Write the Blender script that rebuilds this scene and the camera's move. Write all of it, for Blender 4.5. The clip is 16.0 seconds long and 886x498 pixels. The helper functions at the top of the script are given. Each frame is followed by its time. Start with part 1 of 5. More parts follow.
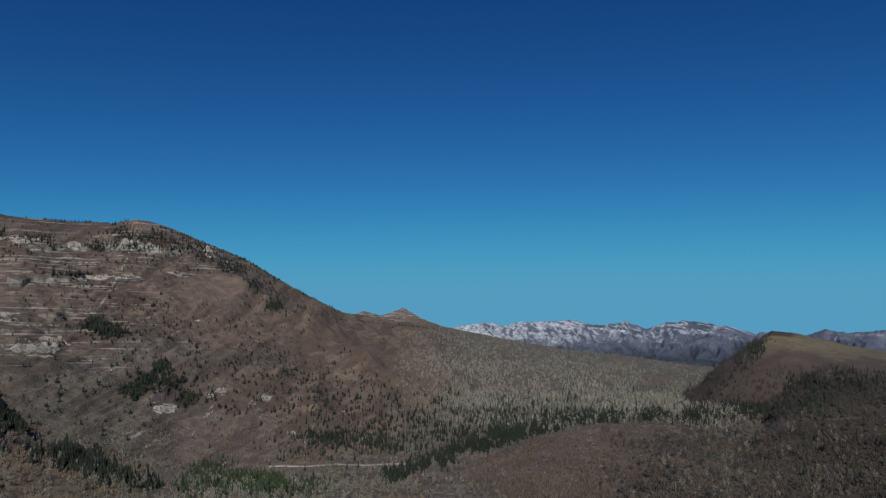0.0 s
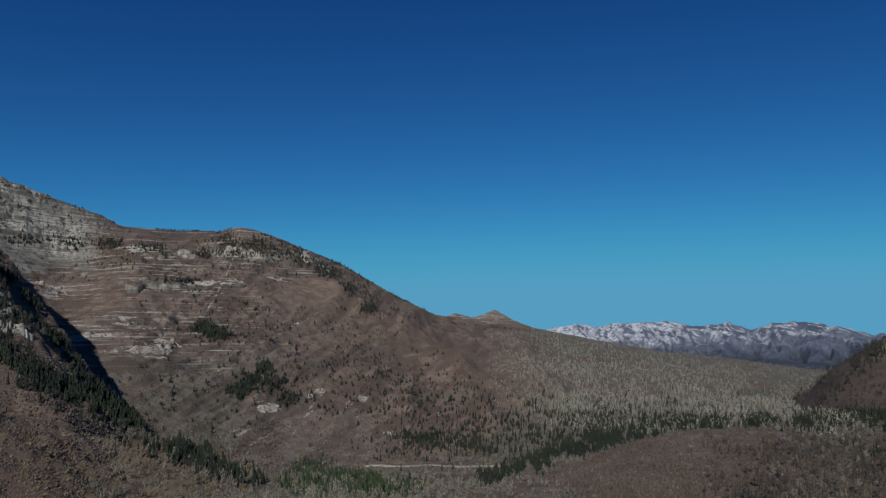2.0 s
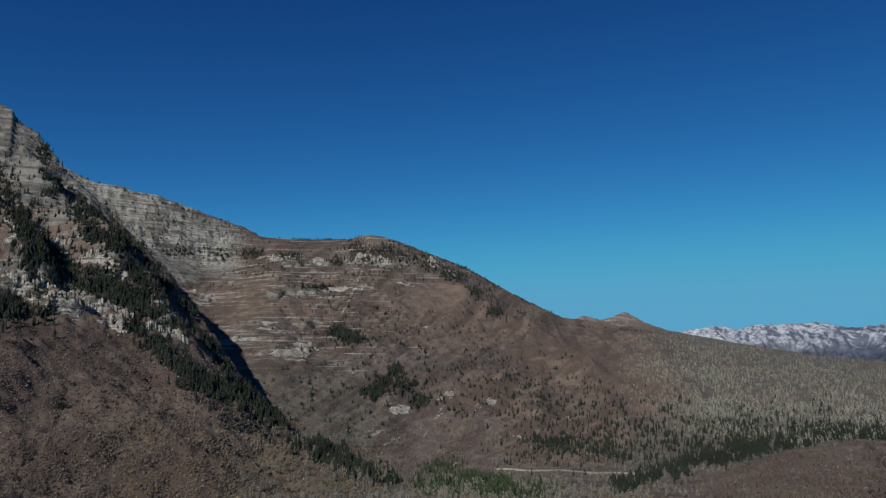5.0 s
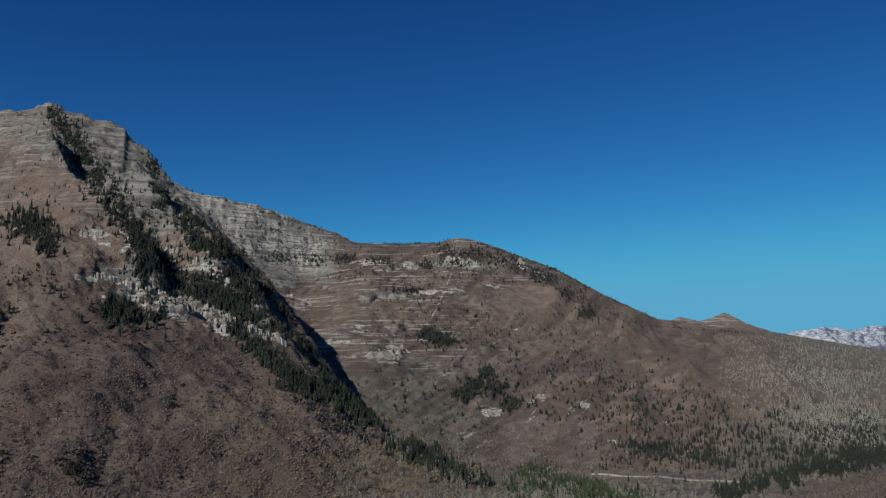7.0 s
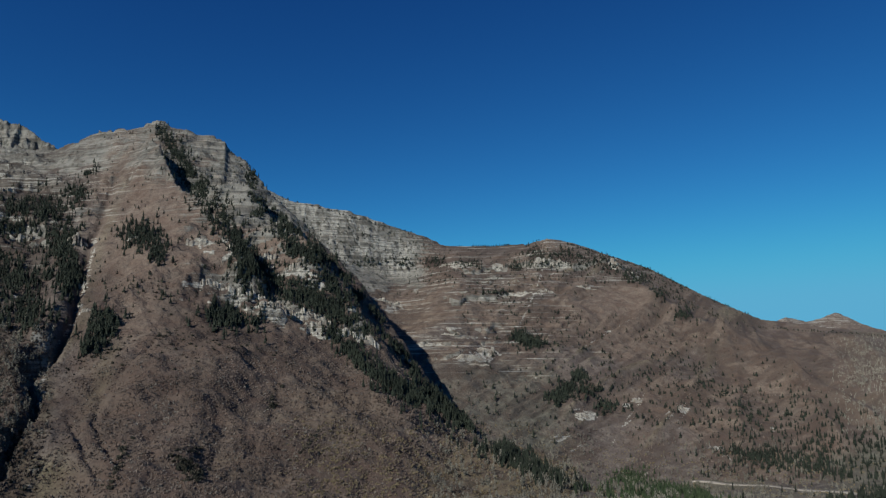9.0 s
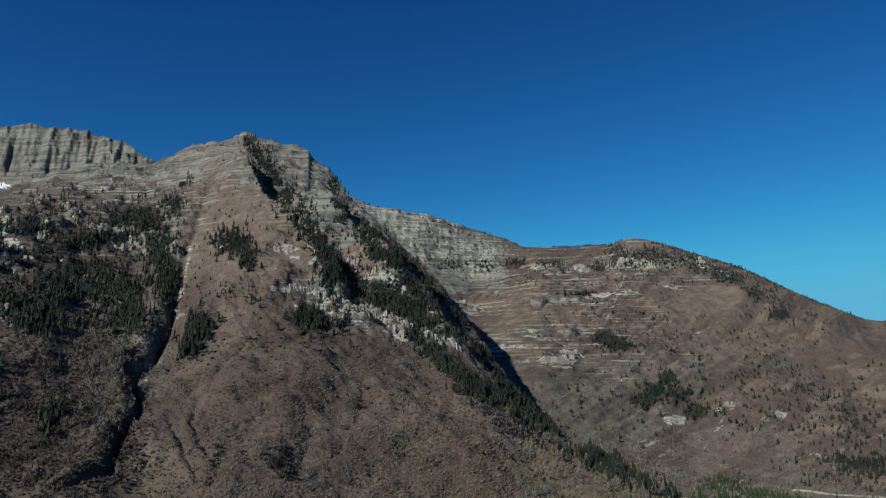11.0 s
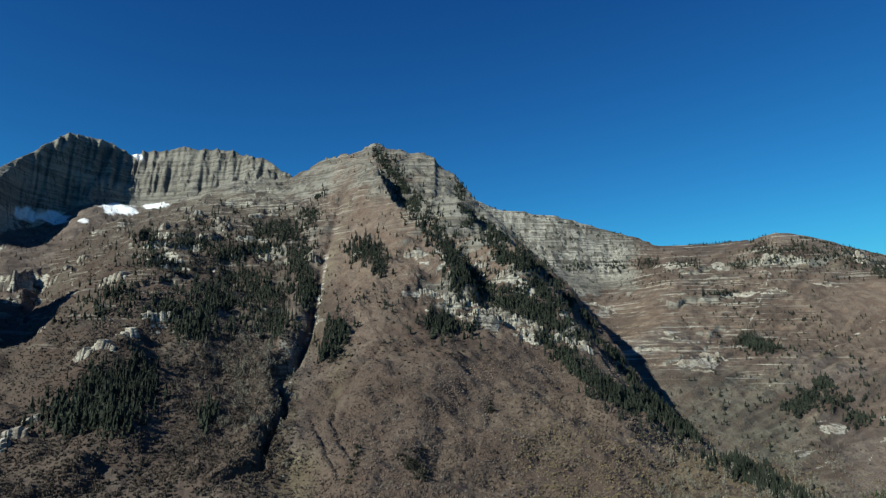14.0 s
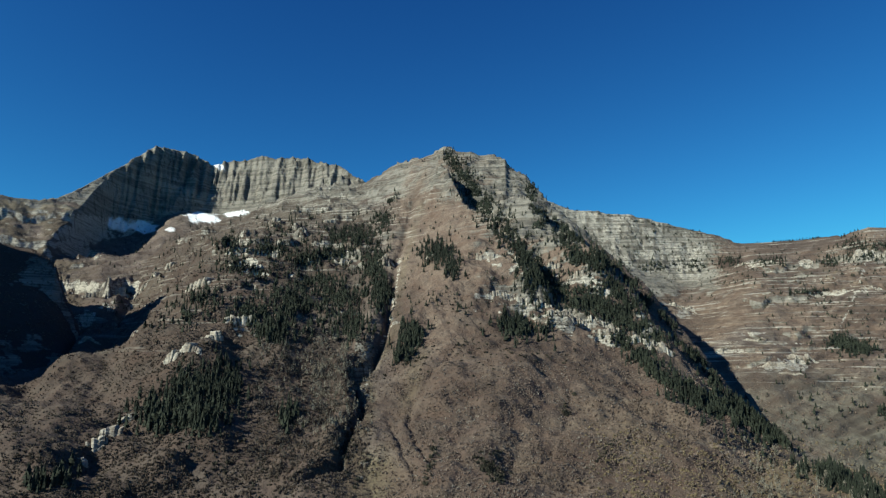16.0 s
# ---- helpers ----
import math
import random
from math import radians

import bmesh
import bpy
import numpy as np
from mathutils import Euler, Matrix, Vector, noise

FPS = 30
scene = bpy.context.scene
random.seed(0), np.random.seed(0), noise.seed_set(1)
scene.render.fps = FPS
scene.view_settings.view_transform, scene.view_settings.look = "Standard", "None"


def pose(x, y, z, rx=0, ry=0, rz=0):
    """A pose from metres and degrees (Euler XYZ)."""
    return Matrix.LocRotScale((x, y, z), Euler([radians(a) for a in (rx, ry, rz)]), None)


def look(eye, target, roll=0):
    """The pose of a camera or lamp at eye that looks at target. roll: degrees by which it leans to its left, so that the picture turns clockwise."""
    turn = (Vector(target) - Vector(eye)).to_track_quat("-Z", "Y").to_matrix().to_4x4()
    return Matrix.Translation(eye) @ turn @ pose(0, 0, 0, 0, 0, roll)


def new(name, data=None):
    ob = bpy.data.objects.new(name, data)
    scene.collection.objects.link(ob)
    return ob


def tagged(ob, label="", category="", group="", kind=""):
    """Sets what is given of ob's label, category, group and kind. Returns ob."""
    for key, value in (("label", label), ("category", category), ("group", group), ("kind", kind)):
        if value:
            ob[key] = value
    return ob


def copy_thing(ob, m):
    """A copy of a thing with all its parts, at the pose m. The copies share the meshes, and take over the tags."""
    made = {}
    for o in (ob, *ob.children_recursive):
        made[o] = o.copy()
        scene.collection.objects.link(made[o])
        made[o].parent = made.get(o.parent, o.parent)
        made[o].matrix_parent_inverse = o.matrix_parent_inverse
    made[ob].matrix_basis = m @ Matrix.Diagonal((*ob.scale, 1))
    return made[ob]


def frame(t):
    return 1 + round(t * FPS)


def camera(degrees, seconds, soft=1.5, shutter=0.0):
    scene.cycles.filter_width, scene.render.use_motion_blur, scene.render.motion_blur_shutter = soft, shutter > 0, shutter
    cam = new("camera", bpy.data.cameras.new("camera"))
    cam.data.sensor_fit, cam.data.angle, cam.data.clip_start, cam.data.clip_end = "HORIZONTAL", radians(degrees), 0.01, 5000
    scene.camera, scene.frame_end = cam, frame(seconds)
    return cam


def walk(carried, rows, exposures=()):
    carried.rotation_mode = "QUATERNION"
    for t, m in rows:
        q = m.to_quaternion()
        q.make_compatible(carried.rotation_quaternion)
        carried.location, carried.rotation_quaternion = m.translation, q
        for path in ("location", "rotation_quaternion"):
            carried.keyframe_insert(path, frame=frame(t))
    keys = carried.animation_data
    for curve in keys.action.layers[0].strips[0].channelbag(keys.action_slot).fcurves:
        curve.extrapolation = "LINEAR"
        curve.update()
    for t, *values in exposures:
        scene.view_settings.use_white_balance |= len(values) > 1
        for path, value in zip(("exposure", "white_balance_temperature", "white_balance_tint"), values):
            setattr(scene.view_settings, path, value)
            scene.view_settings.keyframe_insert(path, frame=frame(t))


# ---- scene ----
# The drone hovers at EYE metres over the valley datum and turns to its left.
cam = camera(65.6, 16.0, soft=1.3)
EYE = 200.0
ROWS = [  # seconds, degrees turned to the left, degrees looking up
    (0.0, 0.00, 7.98),
    (0.5, 1.94, 8.02),
    (1.0, 3.97, 8.06),
    (1.5, 5.80, 8.09),
    (2.0, 7.61, 8.14),
    (2.5, 9.41, 8.19),
    (3.0, 11.22, 8.23),
    (5.5, 19.92, 8.45),
    (6.0, 21.85, 8.50),
    (6.5, 23.71, 8.56),
    (7.0, 25.54, 8.61),
    (7.5, 27.34, 8.66),
    (8.0, 29.23, 8.71),
    (8.5, 31.14, 8.77),
    (9.0, 33.02, 8.81),
    (11.5, 41.68, 9.03),
    (12.0, 43.79, 9.08),
    (12.5, 45.71, 9.13),
    (13.0, 47.37, 9.18),
    (13.5, 48.96, 9.22),
    (14.0, 50.46, 9.26),
    (14.5, 51.97, 9.30),
    (15.0, 53.43, 9.35),
    (15.5, 54.97, 9.40),
    (16.0, 56.54, 9.44),
]
walk(cam, [(t, pose(0, 0, EYE, 90 + up, 0, turn)) for t, turn, up in ROWS], exposures=[(0.0, -0.30, 6500, 10), (8.0, -0.05, 6500, 7), (12.0, 0.22, 6500, -1), (16.0, 0.66, 6900, -3)])

# ---- light ----
SUN_AZ, SUN_EL = -176.0, 33.0
sun_way = Vector((math.sin(radians(SUN_AZ)) * math.cos(radians(SUN_EL)), math.cos(radians(SUN_AZ)) * math.cos(radians(SUN_EL)), math.sin(radians(SUN_EL))))
world = bpy.data.worlds.new("sky")
scene.world = world
world.use_nodes = True
wn = world.node_tree
sky = wn.nodes.new("ShaderNodeTexSky")
sky.sky_type = "NISHITA"
sky.sun_disc = False
sky.sun_elevation, sky.sun_rotation = radians(SUN_EL), radians(SUN_AZ)
sky.altitude, sky.air_density, sky.dust_density, sky.ozone_density = 2400, 1.0, 0.35, 3.0
parts, joined = wn.nodes.new("ShaderNodeSeparateColor"), wn.nodes.new("ShaderNodeCombineColor")
wn.links.new(sky.outputs[0], parts.inputs[0])
for k, (power, gain, most, knee) in enumerate(((1.62, 0.108, 1.15, 0.8), (1.52, 0.325, 4.1, 2.4), (1.16, 0.650, 6.5, 3.0))):  # the deep blue of dry mountain air
    p, g, c = (wn.nodes.new("ShaderNodeMath") for _ in range(3))
    p.operation, g.operation, c.operation = "POWER", "MULTIPLY", "SMOOTH_MIN"
    p.inputs[1].default_value, g.inputs[1].default_value, c.inputs[1].default_value = power, gain, most
    c.inputs[2].default_value = knee
    wn.links.new(parts.outputs[k], p.inputs[0])
    wn.links.new(p.outputs[0], g.inputs[0])
    wn.links.new(g.outputs[0], c.inputs[0])
    wn.links.new(c.outputs[0], joined.inputs[k])
wn.links.new(joined.outputs[0], wn.nodes["Background"].inputs["Color"])
wn.nodes["Background"].inputs["Strength"].default_value = 0.098
sun = new("sun", bpy.data.lights.new("sun", "SUN"))
sun.data.energy, sun.data.angle, sun.data.color = 4.9, radians(0.53), (1.0, 0.975, 0.925)
sun.matrix_world = look(sun_way * 100, (0, 0, 0))


# ---- materials ----
def shader(name, rough=0.9):
    mat = bpy.data.materials.new(name)
    mat.use_nodes = True
    nt = mat.node_tree
    bsdf = nt.nodes["Principled BSDF"]
    bsdf.inputs["Roughness"].default_value = rough
    bsdf.inputs["Specular IOR Level"].default_value = 0.2
    return mat, nt, bsdf


def node(nt, kind, **values):
    n = nt.nodes.new(kind)
    for key, value in values.items():
        n.inputs[key.replace("_", " ")].default_value = value
    return n


def mixed(nt, fac, a, b):
    """A colour mix of two sockets or colours."""
    m = nt.nodes.new("ShaderNodeMix")
    m.data_type = "RGBA"
    for socket, value in ((m.inputs[0], fac), (m.inputs[6], a), (m.inputs[7], b)):
        if isinstance(value, bpy.types.NodeSocket):
            nt.links.new(value, socket)
        elif isinstance(value, (int, float)):
            socket.default_value = value
        else:
            socket.default_value = (*value, 1)
    return m.outputs[2]


def ramp(nt, value, lo, hi):
    m = nt.nodes.new("ShaderNodeMapRange")
    m.inputs["From Min"].default_value, m.inputs["From Max"].default_value = lo, hi
    nt.links.new(value, m.inputs["Value"])
    return m.outputs[0]


def math2(nt, op, a, b):
    m = nt.nodes.new("ShaderNodeMath")
    m.operation = op
    for socket, value in zip(m.inputs, (a, b)):
        if isinstance(value, bpy.types.NodeSocket):
            nt.links.new(value, socket)
        else:
            socket.default_value = value
    return m.outputs[0]


def land_material(name="mountain_land", far=False):
    """Mountain ground: soil, grass, red scree, rock strata, pale limestone and snow by the sheet's cover masks."""
    mat, nt, bsdf = shader(name, 0.95)
    geo = nt.nodes.new("ShaderNodeNewGeometry")
    c1, c2 = nt.nodes.new("ShaderNodeAttribute"), nt.nodes.new("ShaderNodeAttribute")
    c1.attribute_name, c2.attribute_name = "cover_a", "cover_b"
    s1, s2 = nt.nodes.new("ShaderNodeSeparateColor"), nt.nodes.new("ShaderNodeSeparateColor")
    nt.links.new(c1.outputs["Color"], s1.inputs[0])
    nt.links.new(c2.outputs["Color"], s2.inputs[0])

    def noise_at(scale, detail=4.0, rough=0.6, squash=1.0):
        n = node(nt, "ShaderNodeTexNoise", Scale=scale, Detail=detail, Roughness=rough)
        mp = nt.nodes.new("ShaderNodeMapping")
        mp.inputs["Scale"].default_value = (1, 1, squash)
        nt.links.new(geo.outputs["Position"], mp.inputs[0])
        nt.links.new(mp.outputs[0], n.inputs["Vector"])
        return n.outputs[0]

    big, mid, fine, band = noise_at(0.008), noise_at(0.05), noise_at(0.35, 3.0, 0.7), noise_at(0.004, 3.0, 0.55, 21.0)
    soil = mixed(nt, ramp(nt, big, 0.35, 0.65), SOIL_DARK, SOIL)
    soil = mixed(nt, ramp(nt, mid, 0.45, 0.75), soil, SOIL_PALE)
    red = mixed(nt, ramp(nt, mid, 0.3, 0.64), RED_SCREE, RED_PALE)
    grass = mixed(nt, ramp(nt, mid, 0.3, 0.7), GRASS, GRASS_DRY)
    grove = mixed(nt, ramp(nt, mid, 0.35, 0.65), GROVE, GROVE_PALE)
    beds, thin = noise_at(0.0055, 4.0, 0.6, 40.0), noise_at(0.008, 4.0, 0.65, 48.0)
    rock = mixed(nt, ramp(nt, band, 0.45, 0.55), ROCK_DARK, ROCK)
    rock = mixed(nt, ramp(nt, mid, 0.5, 0.8), rock, ROCK_WARM)
    rock = mixed(nt, math2(nt, "MULTIPLY", ramp(nt, thin, 0.55, 0.64), 0.22), rock, LIMESTONE)
    rock = mixed(nt, math2(nt, "MULTIPLY", math2(nt, "MULTIPLY", ramp(nt, thin, 0.46, 0.40), ramp(nt, noise_at(0.02, 3.0, 0.6), 0.40, 0.60)), 0.55), rock, ROCK_SEAM)
    crack = noise_at(0.09, 4.0, 0.65, 0.15)
    rock = mixed(nt, math2(nt, "MULTIPLY", ramp(nt, crack, 0.46, 0.36), 0.8), rock, ROCK_SEAM)
    pale = mixed(nt, ramp(nt, fine, 0.35, 0.6), ROCK, LIMESTONE)
    pale = mixed(nt, math2(nt, "MULTIPLY", ramp(nt, thin, 0.48, 0.41), 0.65), pale, ROCK_DARK)
    pale = mixed(nt, math2(nt, "MULTIPLY", ramp(nt, crack, 0.44, 0.36), 0.6), pale, ROCK_SEAM)
    speck = ramp(nt, fine, 0.42, 0.62)
    col = mixed(nt, s1.outputs[2], soil, grass)
    col = mixed(nt, s2.outputs[0], col, red)
    col = mixed(nt, s2.outputs[2], col, grove)
    col = mixed(nt, math2(nt, "MULTIPLY", speck, 0.45), col, SCRUB)
    # Dark cover holds wood litter and scrub, plus darkening painted into shade and hollows.
    col = mixed(nt, c2.outputs["Alpha"], col, mixed(nt, ramp(nt, mid, 0.35, 0.65), DARK_FLOOR, SCRUB))
    bedded = c1.outputs["Alpha"]
    col = mixed(nt, math2(nt, "MULTIPLY", math2(nt, "MULTIPLY", ramp(nt, thin, 0.48, 0.42), 0.6), bedded), col, SCRUB)
    shows = math2(nt, "MULTIPLY", ramp(nt, noise_at(0.012, 3.0, 0.6), 0.38, 0.50), ramp(nt, beds, 0.565, 0.585))
    col = mixed(nt, math2(nt, "MULTIPLY", math2(nt, "MULTIPLY", shows, 0.85), bedded), col, pale)
    ragged = math2(nt, "ADD", math2(nt, "MULTIPLY", math2(nt, "SUBTRACT", thin, 0.5), 1.7), math2(nt, "MULTIPLY", math2(nt, "SUBTRACT", fine, 0.5), 0.9))
    col = mixed(nt, ramp(nt, math2(nt, "ADD", s1.outputs[0], math2(nt, "MULTIPLY", ragged, 0.6)), 0.35, 0.65), col, rock)
    col = mixed(nt, math2(nt, "MULTIPLY", ramp(nt, math2(nt, "ADD", s1.outputs[1], ragged), 0.48, 0.60), 0.92), col, pale)
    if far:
        # Aerial haze put into the base colour: rock and woods tinted blue.
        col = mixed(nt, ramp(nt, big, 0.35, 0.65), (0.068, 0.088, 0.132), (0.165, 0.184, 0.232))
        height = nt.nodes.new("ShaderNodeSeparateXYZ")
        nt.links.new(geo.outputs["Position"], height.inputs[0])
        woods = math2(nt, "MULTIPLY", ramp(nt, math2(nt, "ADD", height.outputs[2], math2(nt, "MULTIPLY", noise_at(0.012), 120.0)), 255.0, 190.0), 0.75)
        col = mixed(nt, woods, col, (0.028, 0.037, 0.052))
    lies = s2.outputs[1]
    if far:
        lies = math2(nt, "MULTIPLY", lies, ramp(nt, noise_at(0.03, 7.0, 0.72, 1.6), 0.36, 0.60))
    col = mixed(nt, lies, col, (0.80, 0.82, 0.86))
    nt.links.new(col, bsdf.inputs["Base Color"])
    bump = node(nt, "ShaderNodeBump", Strength=0.8, Distance=9.0 if far else 2.0)
    nt.links.new(math2(nt, "ADD", math2(nt, "ADD", fine, math2(nt, "MULTIPLY", mid, 2.0)), math2(nt, "MULTIPLY", math2(nt, "MULTIPLY", thin, 2.0), s1.outputs[0])), bump.inputs["Height"])
    nt.links.new(bump.outputs[0], bsdf.inputs["Normal"])
    return mat


SOIL_DARK, SOIL, SOIL_PALE = (0.076, 0.061, 0.054), (0.130, 0.103, 0.090), (0.195, 0.162, 0.136)
RED_SCREE, RED_PALE, SCRUB = (0.116, 0.077, 0.059), (0.174, 0.134, 0.106), (0.044, 0.033, 0.028)
GRASS, GRASS_DRY = (0.130, 0.112, 0.066), (0.200, 0.168, 0.105)
DARK_FLOOR = (0.062, 0.042, 0.034)
GROVE, GROVE_PALE = (0.080, 0.077, 0.059), (0.156, 0.150, 0.118)
ROCK_DARK, ROCK, ROCK_WARM, LIMESTONE, ROCK_SEAM = (0.102, 0.096, 0.085), (0.188, 0.178, 0.157), (0.215, 0.184, 0.153), (0.420, 0.395, 0.345), (0.050, 0.046, 0.036)


def island_material(name, dark, light, rough=0.9, translucent=0.0):
    """Foliage or twigs that differ from plant to plant."""
    mat, nt, bsdf = shader(name, rough)
    geo = nt.nodes.new("ShaderNodeNewGeometry")
    n = node(nt, "ShaderNodeTexNoise", Scale=0.9, Detail=2.0)
    nt.links.new(geo.outputs["Position"], n.inputs["Vector"])
    far = node(nt, "ShaderNodeTexNoise", Scale=0.012, Detail=2.0)
    nt.links.new(geo.outputs["Position"], far.inputs["Vector"])
    fac = math2(nt, "ADD", math2(nt, "MULTIPLY", n.outputs[0], 0.5), math2(nt, "MULTIPLY", geo.outputs["Random Per Island"], 0.4))
    fac = math2(nt, "ADD", fac, math2(nt, "MULTIPLY", math2(nt, "SUBTRACT", far.outputs[0], 0.5), 0.8))
    nt.links.new(mixed(nt, ramp(nt, fac, 0.1, 0.8), dark, light), bsdf.inputs["Base Color"])
    return mat


def stone_material():
    """Pale limestone with dark seams, upright streaks and tan stains."""
    mat, nt, bsdf = shader("pale_limestone", 0.9)
    geo = nt.nodes.new("ShaderNodeNewGeometry")
    seen = []
    for scale, squash in ((0.10, 6.0), (0.5, 0.25), (0.06, 1.0)):
        n = node(nt, "ShaderNodeTexNoise", Scale=scale, Detail=5.0, Roughness=0.65)
        mp = nt.nodes.new("ShaderNodeMapping")
        mp.inputs["Scale"].default_value = (1, 1, squash)
        nt.links.new(geo.outputs["Position"], mp.inputs[0])
        nt.links.new(mp.outputs[0], n.inputs["Vector"])
        seen.append(n.outputs[0])
    col = mixed(nt, ramp(nt, seen[2], 0.38, 0.6), LIMESTONE, ROCK_WARM)
    col = mixed(nt, math2(nt, "MULTIPLY", ramp(nt, seen[0], 0.48, 0.38), 0.7), col, ROCK_DARK)
    col = mixed(nt, math2(nt, "MULTIPLY", ramp(nt, seen[1], 0.48, 0.36), 0.7), col, ROCK_DARK)
    nt.links.new(col, bsdf.inputs["Base Color"])
    bump = node(nt, "ShaderNodeBump", Strength=0.8, Distance=1.5)
    nt.links.new(seen[0], bump.inputs["Height"])
    nt.links.new(bump.outputs[0], bsdf.inputs["Normal"])
    return mat


LAND = land_material()
FAR_LAND = land_material("hazed_granite", True)
NEEDLES = island_material("fir_needles", (0.008, 0.011, 0.008), (0.027, 0.033, 0.023))
NEEDLES_DULL = island_material("juniper_needles", (0.016, 0.016, 0.012), (0.050, 0.048, 0.036))
NEEDLES_GREEN = island_material("green_needles", (0.015, 0.025, 0.012), (0.040, 0.056, 0.026))
BARK = island_material("bark", (0.06, 0.05, 0.04), (0.12, 0.10, 0.08))
TWIGS_GREY = island_material("bare_aspen_twigs", (0.130, 0.124, 0.100), (0.330, 0.315, 0.258))
TWIGS_DULL = island_material("dull_aspen_twigs", (0.085, 0.078, 0.064), (0.225, 0.208, 0.170))
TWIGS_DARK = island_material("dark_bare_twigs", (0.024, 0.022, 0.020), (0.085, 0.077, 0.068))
OAK_RED = island_material("rust_brown_oak_twigs", (0.050, 0.037, 0.031), (0.205, 0.158, 0.132))
OAK_GREY = island_material("grey_oak_twigs", (0.080, 0.070, 0.062), (0.270, 0.238, 0.205))
OAK_RUST = island_material("dull_rust_oak_twigs", (0.048, 0.036, 0.030), (0.130, 0.102, 0.083))
OAK_DARK = island_material("dark_oak_twigs", (0.036, 0.029, 0.024), (0.108, 0.090, 0.071))
OAK_TAN = island_material("tan_oak_twigs", (0.090, 0.070, 0.045), (0.230, 0.185, 0.115))
STONE = stone_material()
GRAVEL = island_material("road_gravel", (0.22, 0.19, 0.16), (0.32, 0.285, 0.245))


# ---- the land: one polar sheet round the valley viewpoint ----
def hashed(ix, iy, seed):
    h = (ix.astype(np.int64) * 374761393 + iy.astype(np.int64) * 668265263 + seed * 974634533) & 0x7FFFFFFF
    h = ((h ^ (h >> 13)) * 1274126177) & 0x7FFFFFFF
    h = h ^ (h >> 16)
    return (h & 0xFFFF) / 32767.5 - 1.0


def vnoise(x, y, seed=0):
    ix, iy = np.floor(x), np.floor(y)
    fx, fy = x - ix, y - iy
    fx, fy = fx * fx * (3 - 2 * fx), fy * fy * (3 - 2 * fy)
    a, b = hashed(ix, iy, seed), hashed(ix + 1, iy, seed)
    c, d = hashed(ix, iy + 1, seed), hashed(ix + 1, iy + 1, seed)
    return (a + (b - a) * fx) * (1 - fy) + (c + (d - c) * fx) * fy


def fbm(x, y, octaves=4, seed=0, gain=0.5):
    total, amp = 0.0, 1.0
    for k in range(octaves):
        total = total + amp * vnoise(x * 2.03 ** k + 17.3 * k, y * 2.03 ** k - 9.1 * k, seed + k)
        amp *= gain
    return total


def smooth(x, lo, hi):
    u = np.clip((x - lo) / (hi - lo), 0, 1)
    return u * u * (3 - 2 * u)


def curve(az, pairs):
    return np.interp(az, [p[0] for p in pairs], [p[1] for p in pairs])


def terrace(z, step, amount):
    u = z / step
    f = u - np.floor(u)
    return z + step * (np.clip((f - 0.5) * 3.2 + 0.5, 0, 1) - f) * amount


# Crest lines: bearing (degrees clockwise from north), elevation seen from the viewpoint (degrees), distance (m).
FRONT_CREST = [(-178, -22, 700), (-150, -12, 850), (-110, -5, 800), (-95, -3, 820), (-88.8, -1.3, 900), (-85.2, 0.2, 1020), (-83.4, 3.2, 1450), (-82.2, 5.6, 1850),
               (-80.4, 7.4, 1950), (-78.6, 9.7, 1980), (-75.7, 11.0, 2000), (-73.1, 11.9, 2000), (-70.0, 13.6, 1990), (-67.3, 14.4, 1960), (-63.3, 14.8, 1880)]
PEAK_CREST = [(-63.3, 14.9, 1880), (-61.1, 16.0, 1820), (-58.9, 16.9, 1750), (-56.5, 17.85, 1700), (-53.8, 17.5, 1690), (-51.2, 16.9, 1660), (-50.95, 16.3, 1650),
              (-48.8, 14.55, 1560), (-47.3, 13.1, 1500), (-44.5, 10.5, 1400), (-41.7, 8.05, 1290), (-39.3, 5.0, 1190), (-36.9, 1.8, 1090), (-35.0, -0.95, 1010),
              (-32.3, -4.2, 920), (-30.0, -6.1, 860), (-27.7, -7.2, 800), (-25.0, -8.5, 740), (-22.9, -9.8, 680), (-21.6, -11.0, 620), (-19.0, -14.0, 520)]
CIRQUE_CREST = [(-170, -8, 2000), (-150, 3, 2150), (-130, 9, 2300), (-115, 11, 2350), (-104, 11.6, 2400), (-97, 11.6, 2350), (-93.5, 11.7, 2330), (-91.2, 11.8, 2330), (-87.8, 11.75, 2380), (-86.5, 12.2, 2400), (-84.9, 12.95, 2540), (-82.5, 14.7, 2780), (-80.0, 16.5, 2990),
                (-77.1, 16.25, 3120), (-75.7, 15.65, 3160), (-74.6, 15.85, 3150), (-72.0, 16.4, 3060), (-68.0, 16.65, 2900), (-67.3, 16.25, 2880), (-65.4, 16.15, 2750),
                (-63.3, 14.9, 2650), (-60.0, 12.5, 2500), (-52.0, 8.0, 2400)]
RED_CREST = [(-62, 13.5, 2350), (-55, 14.0, 2300), (-47.7, 13.3, 2300), (-45.3, 12.4, 2320), (-40.8, 11.85, 2350), (-36.9, 10.6, 2400), (-34.1, 9.7, 2430), (-32.8, 9.1, 2450),
             (-27.7, 9.05, 2450), (-26.0, 9.2, 2400), (-24.3, 9.65, 2350), (-22.2, 9.15, 2320), (-20.0, 8.35, 2300), (-16.3, 6.95, 2260), (-11.75, 4.35, 2250), (-8.3, 2.7, 2300),
             (-4.4, 2.1, 2350), (-1.8, 1.75, 2400), (0.75, 1.45, 2450), (5.4, 0.5, 2600), (10.0, -0.3, 2700), (14.4, -0.75, 2750), (20.3, -1.6, 2700), (28.0, -2.3, 2500), (45, -2.5, 2400), (58, -4, 2200), (70, -7, 1900)]
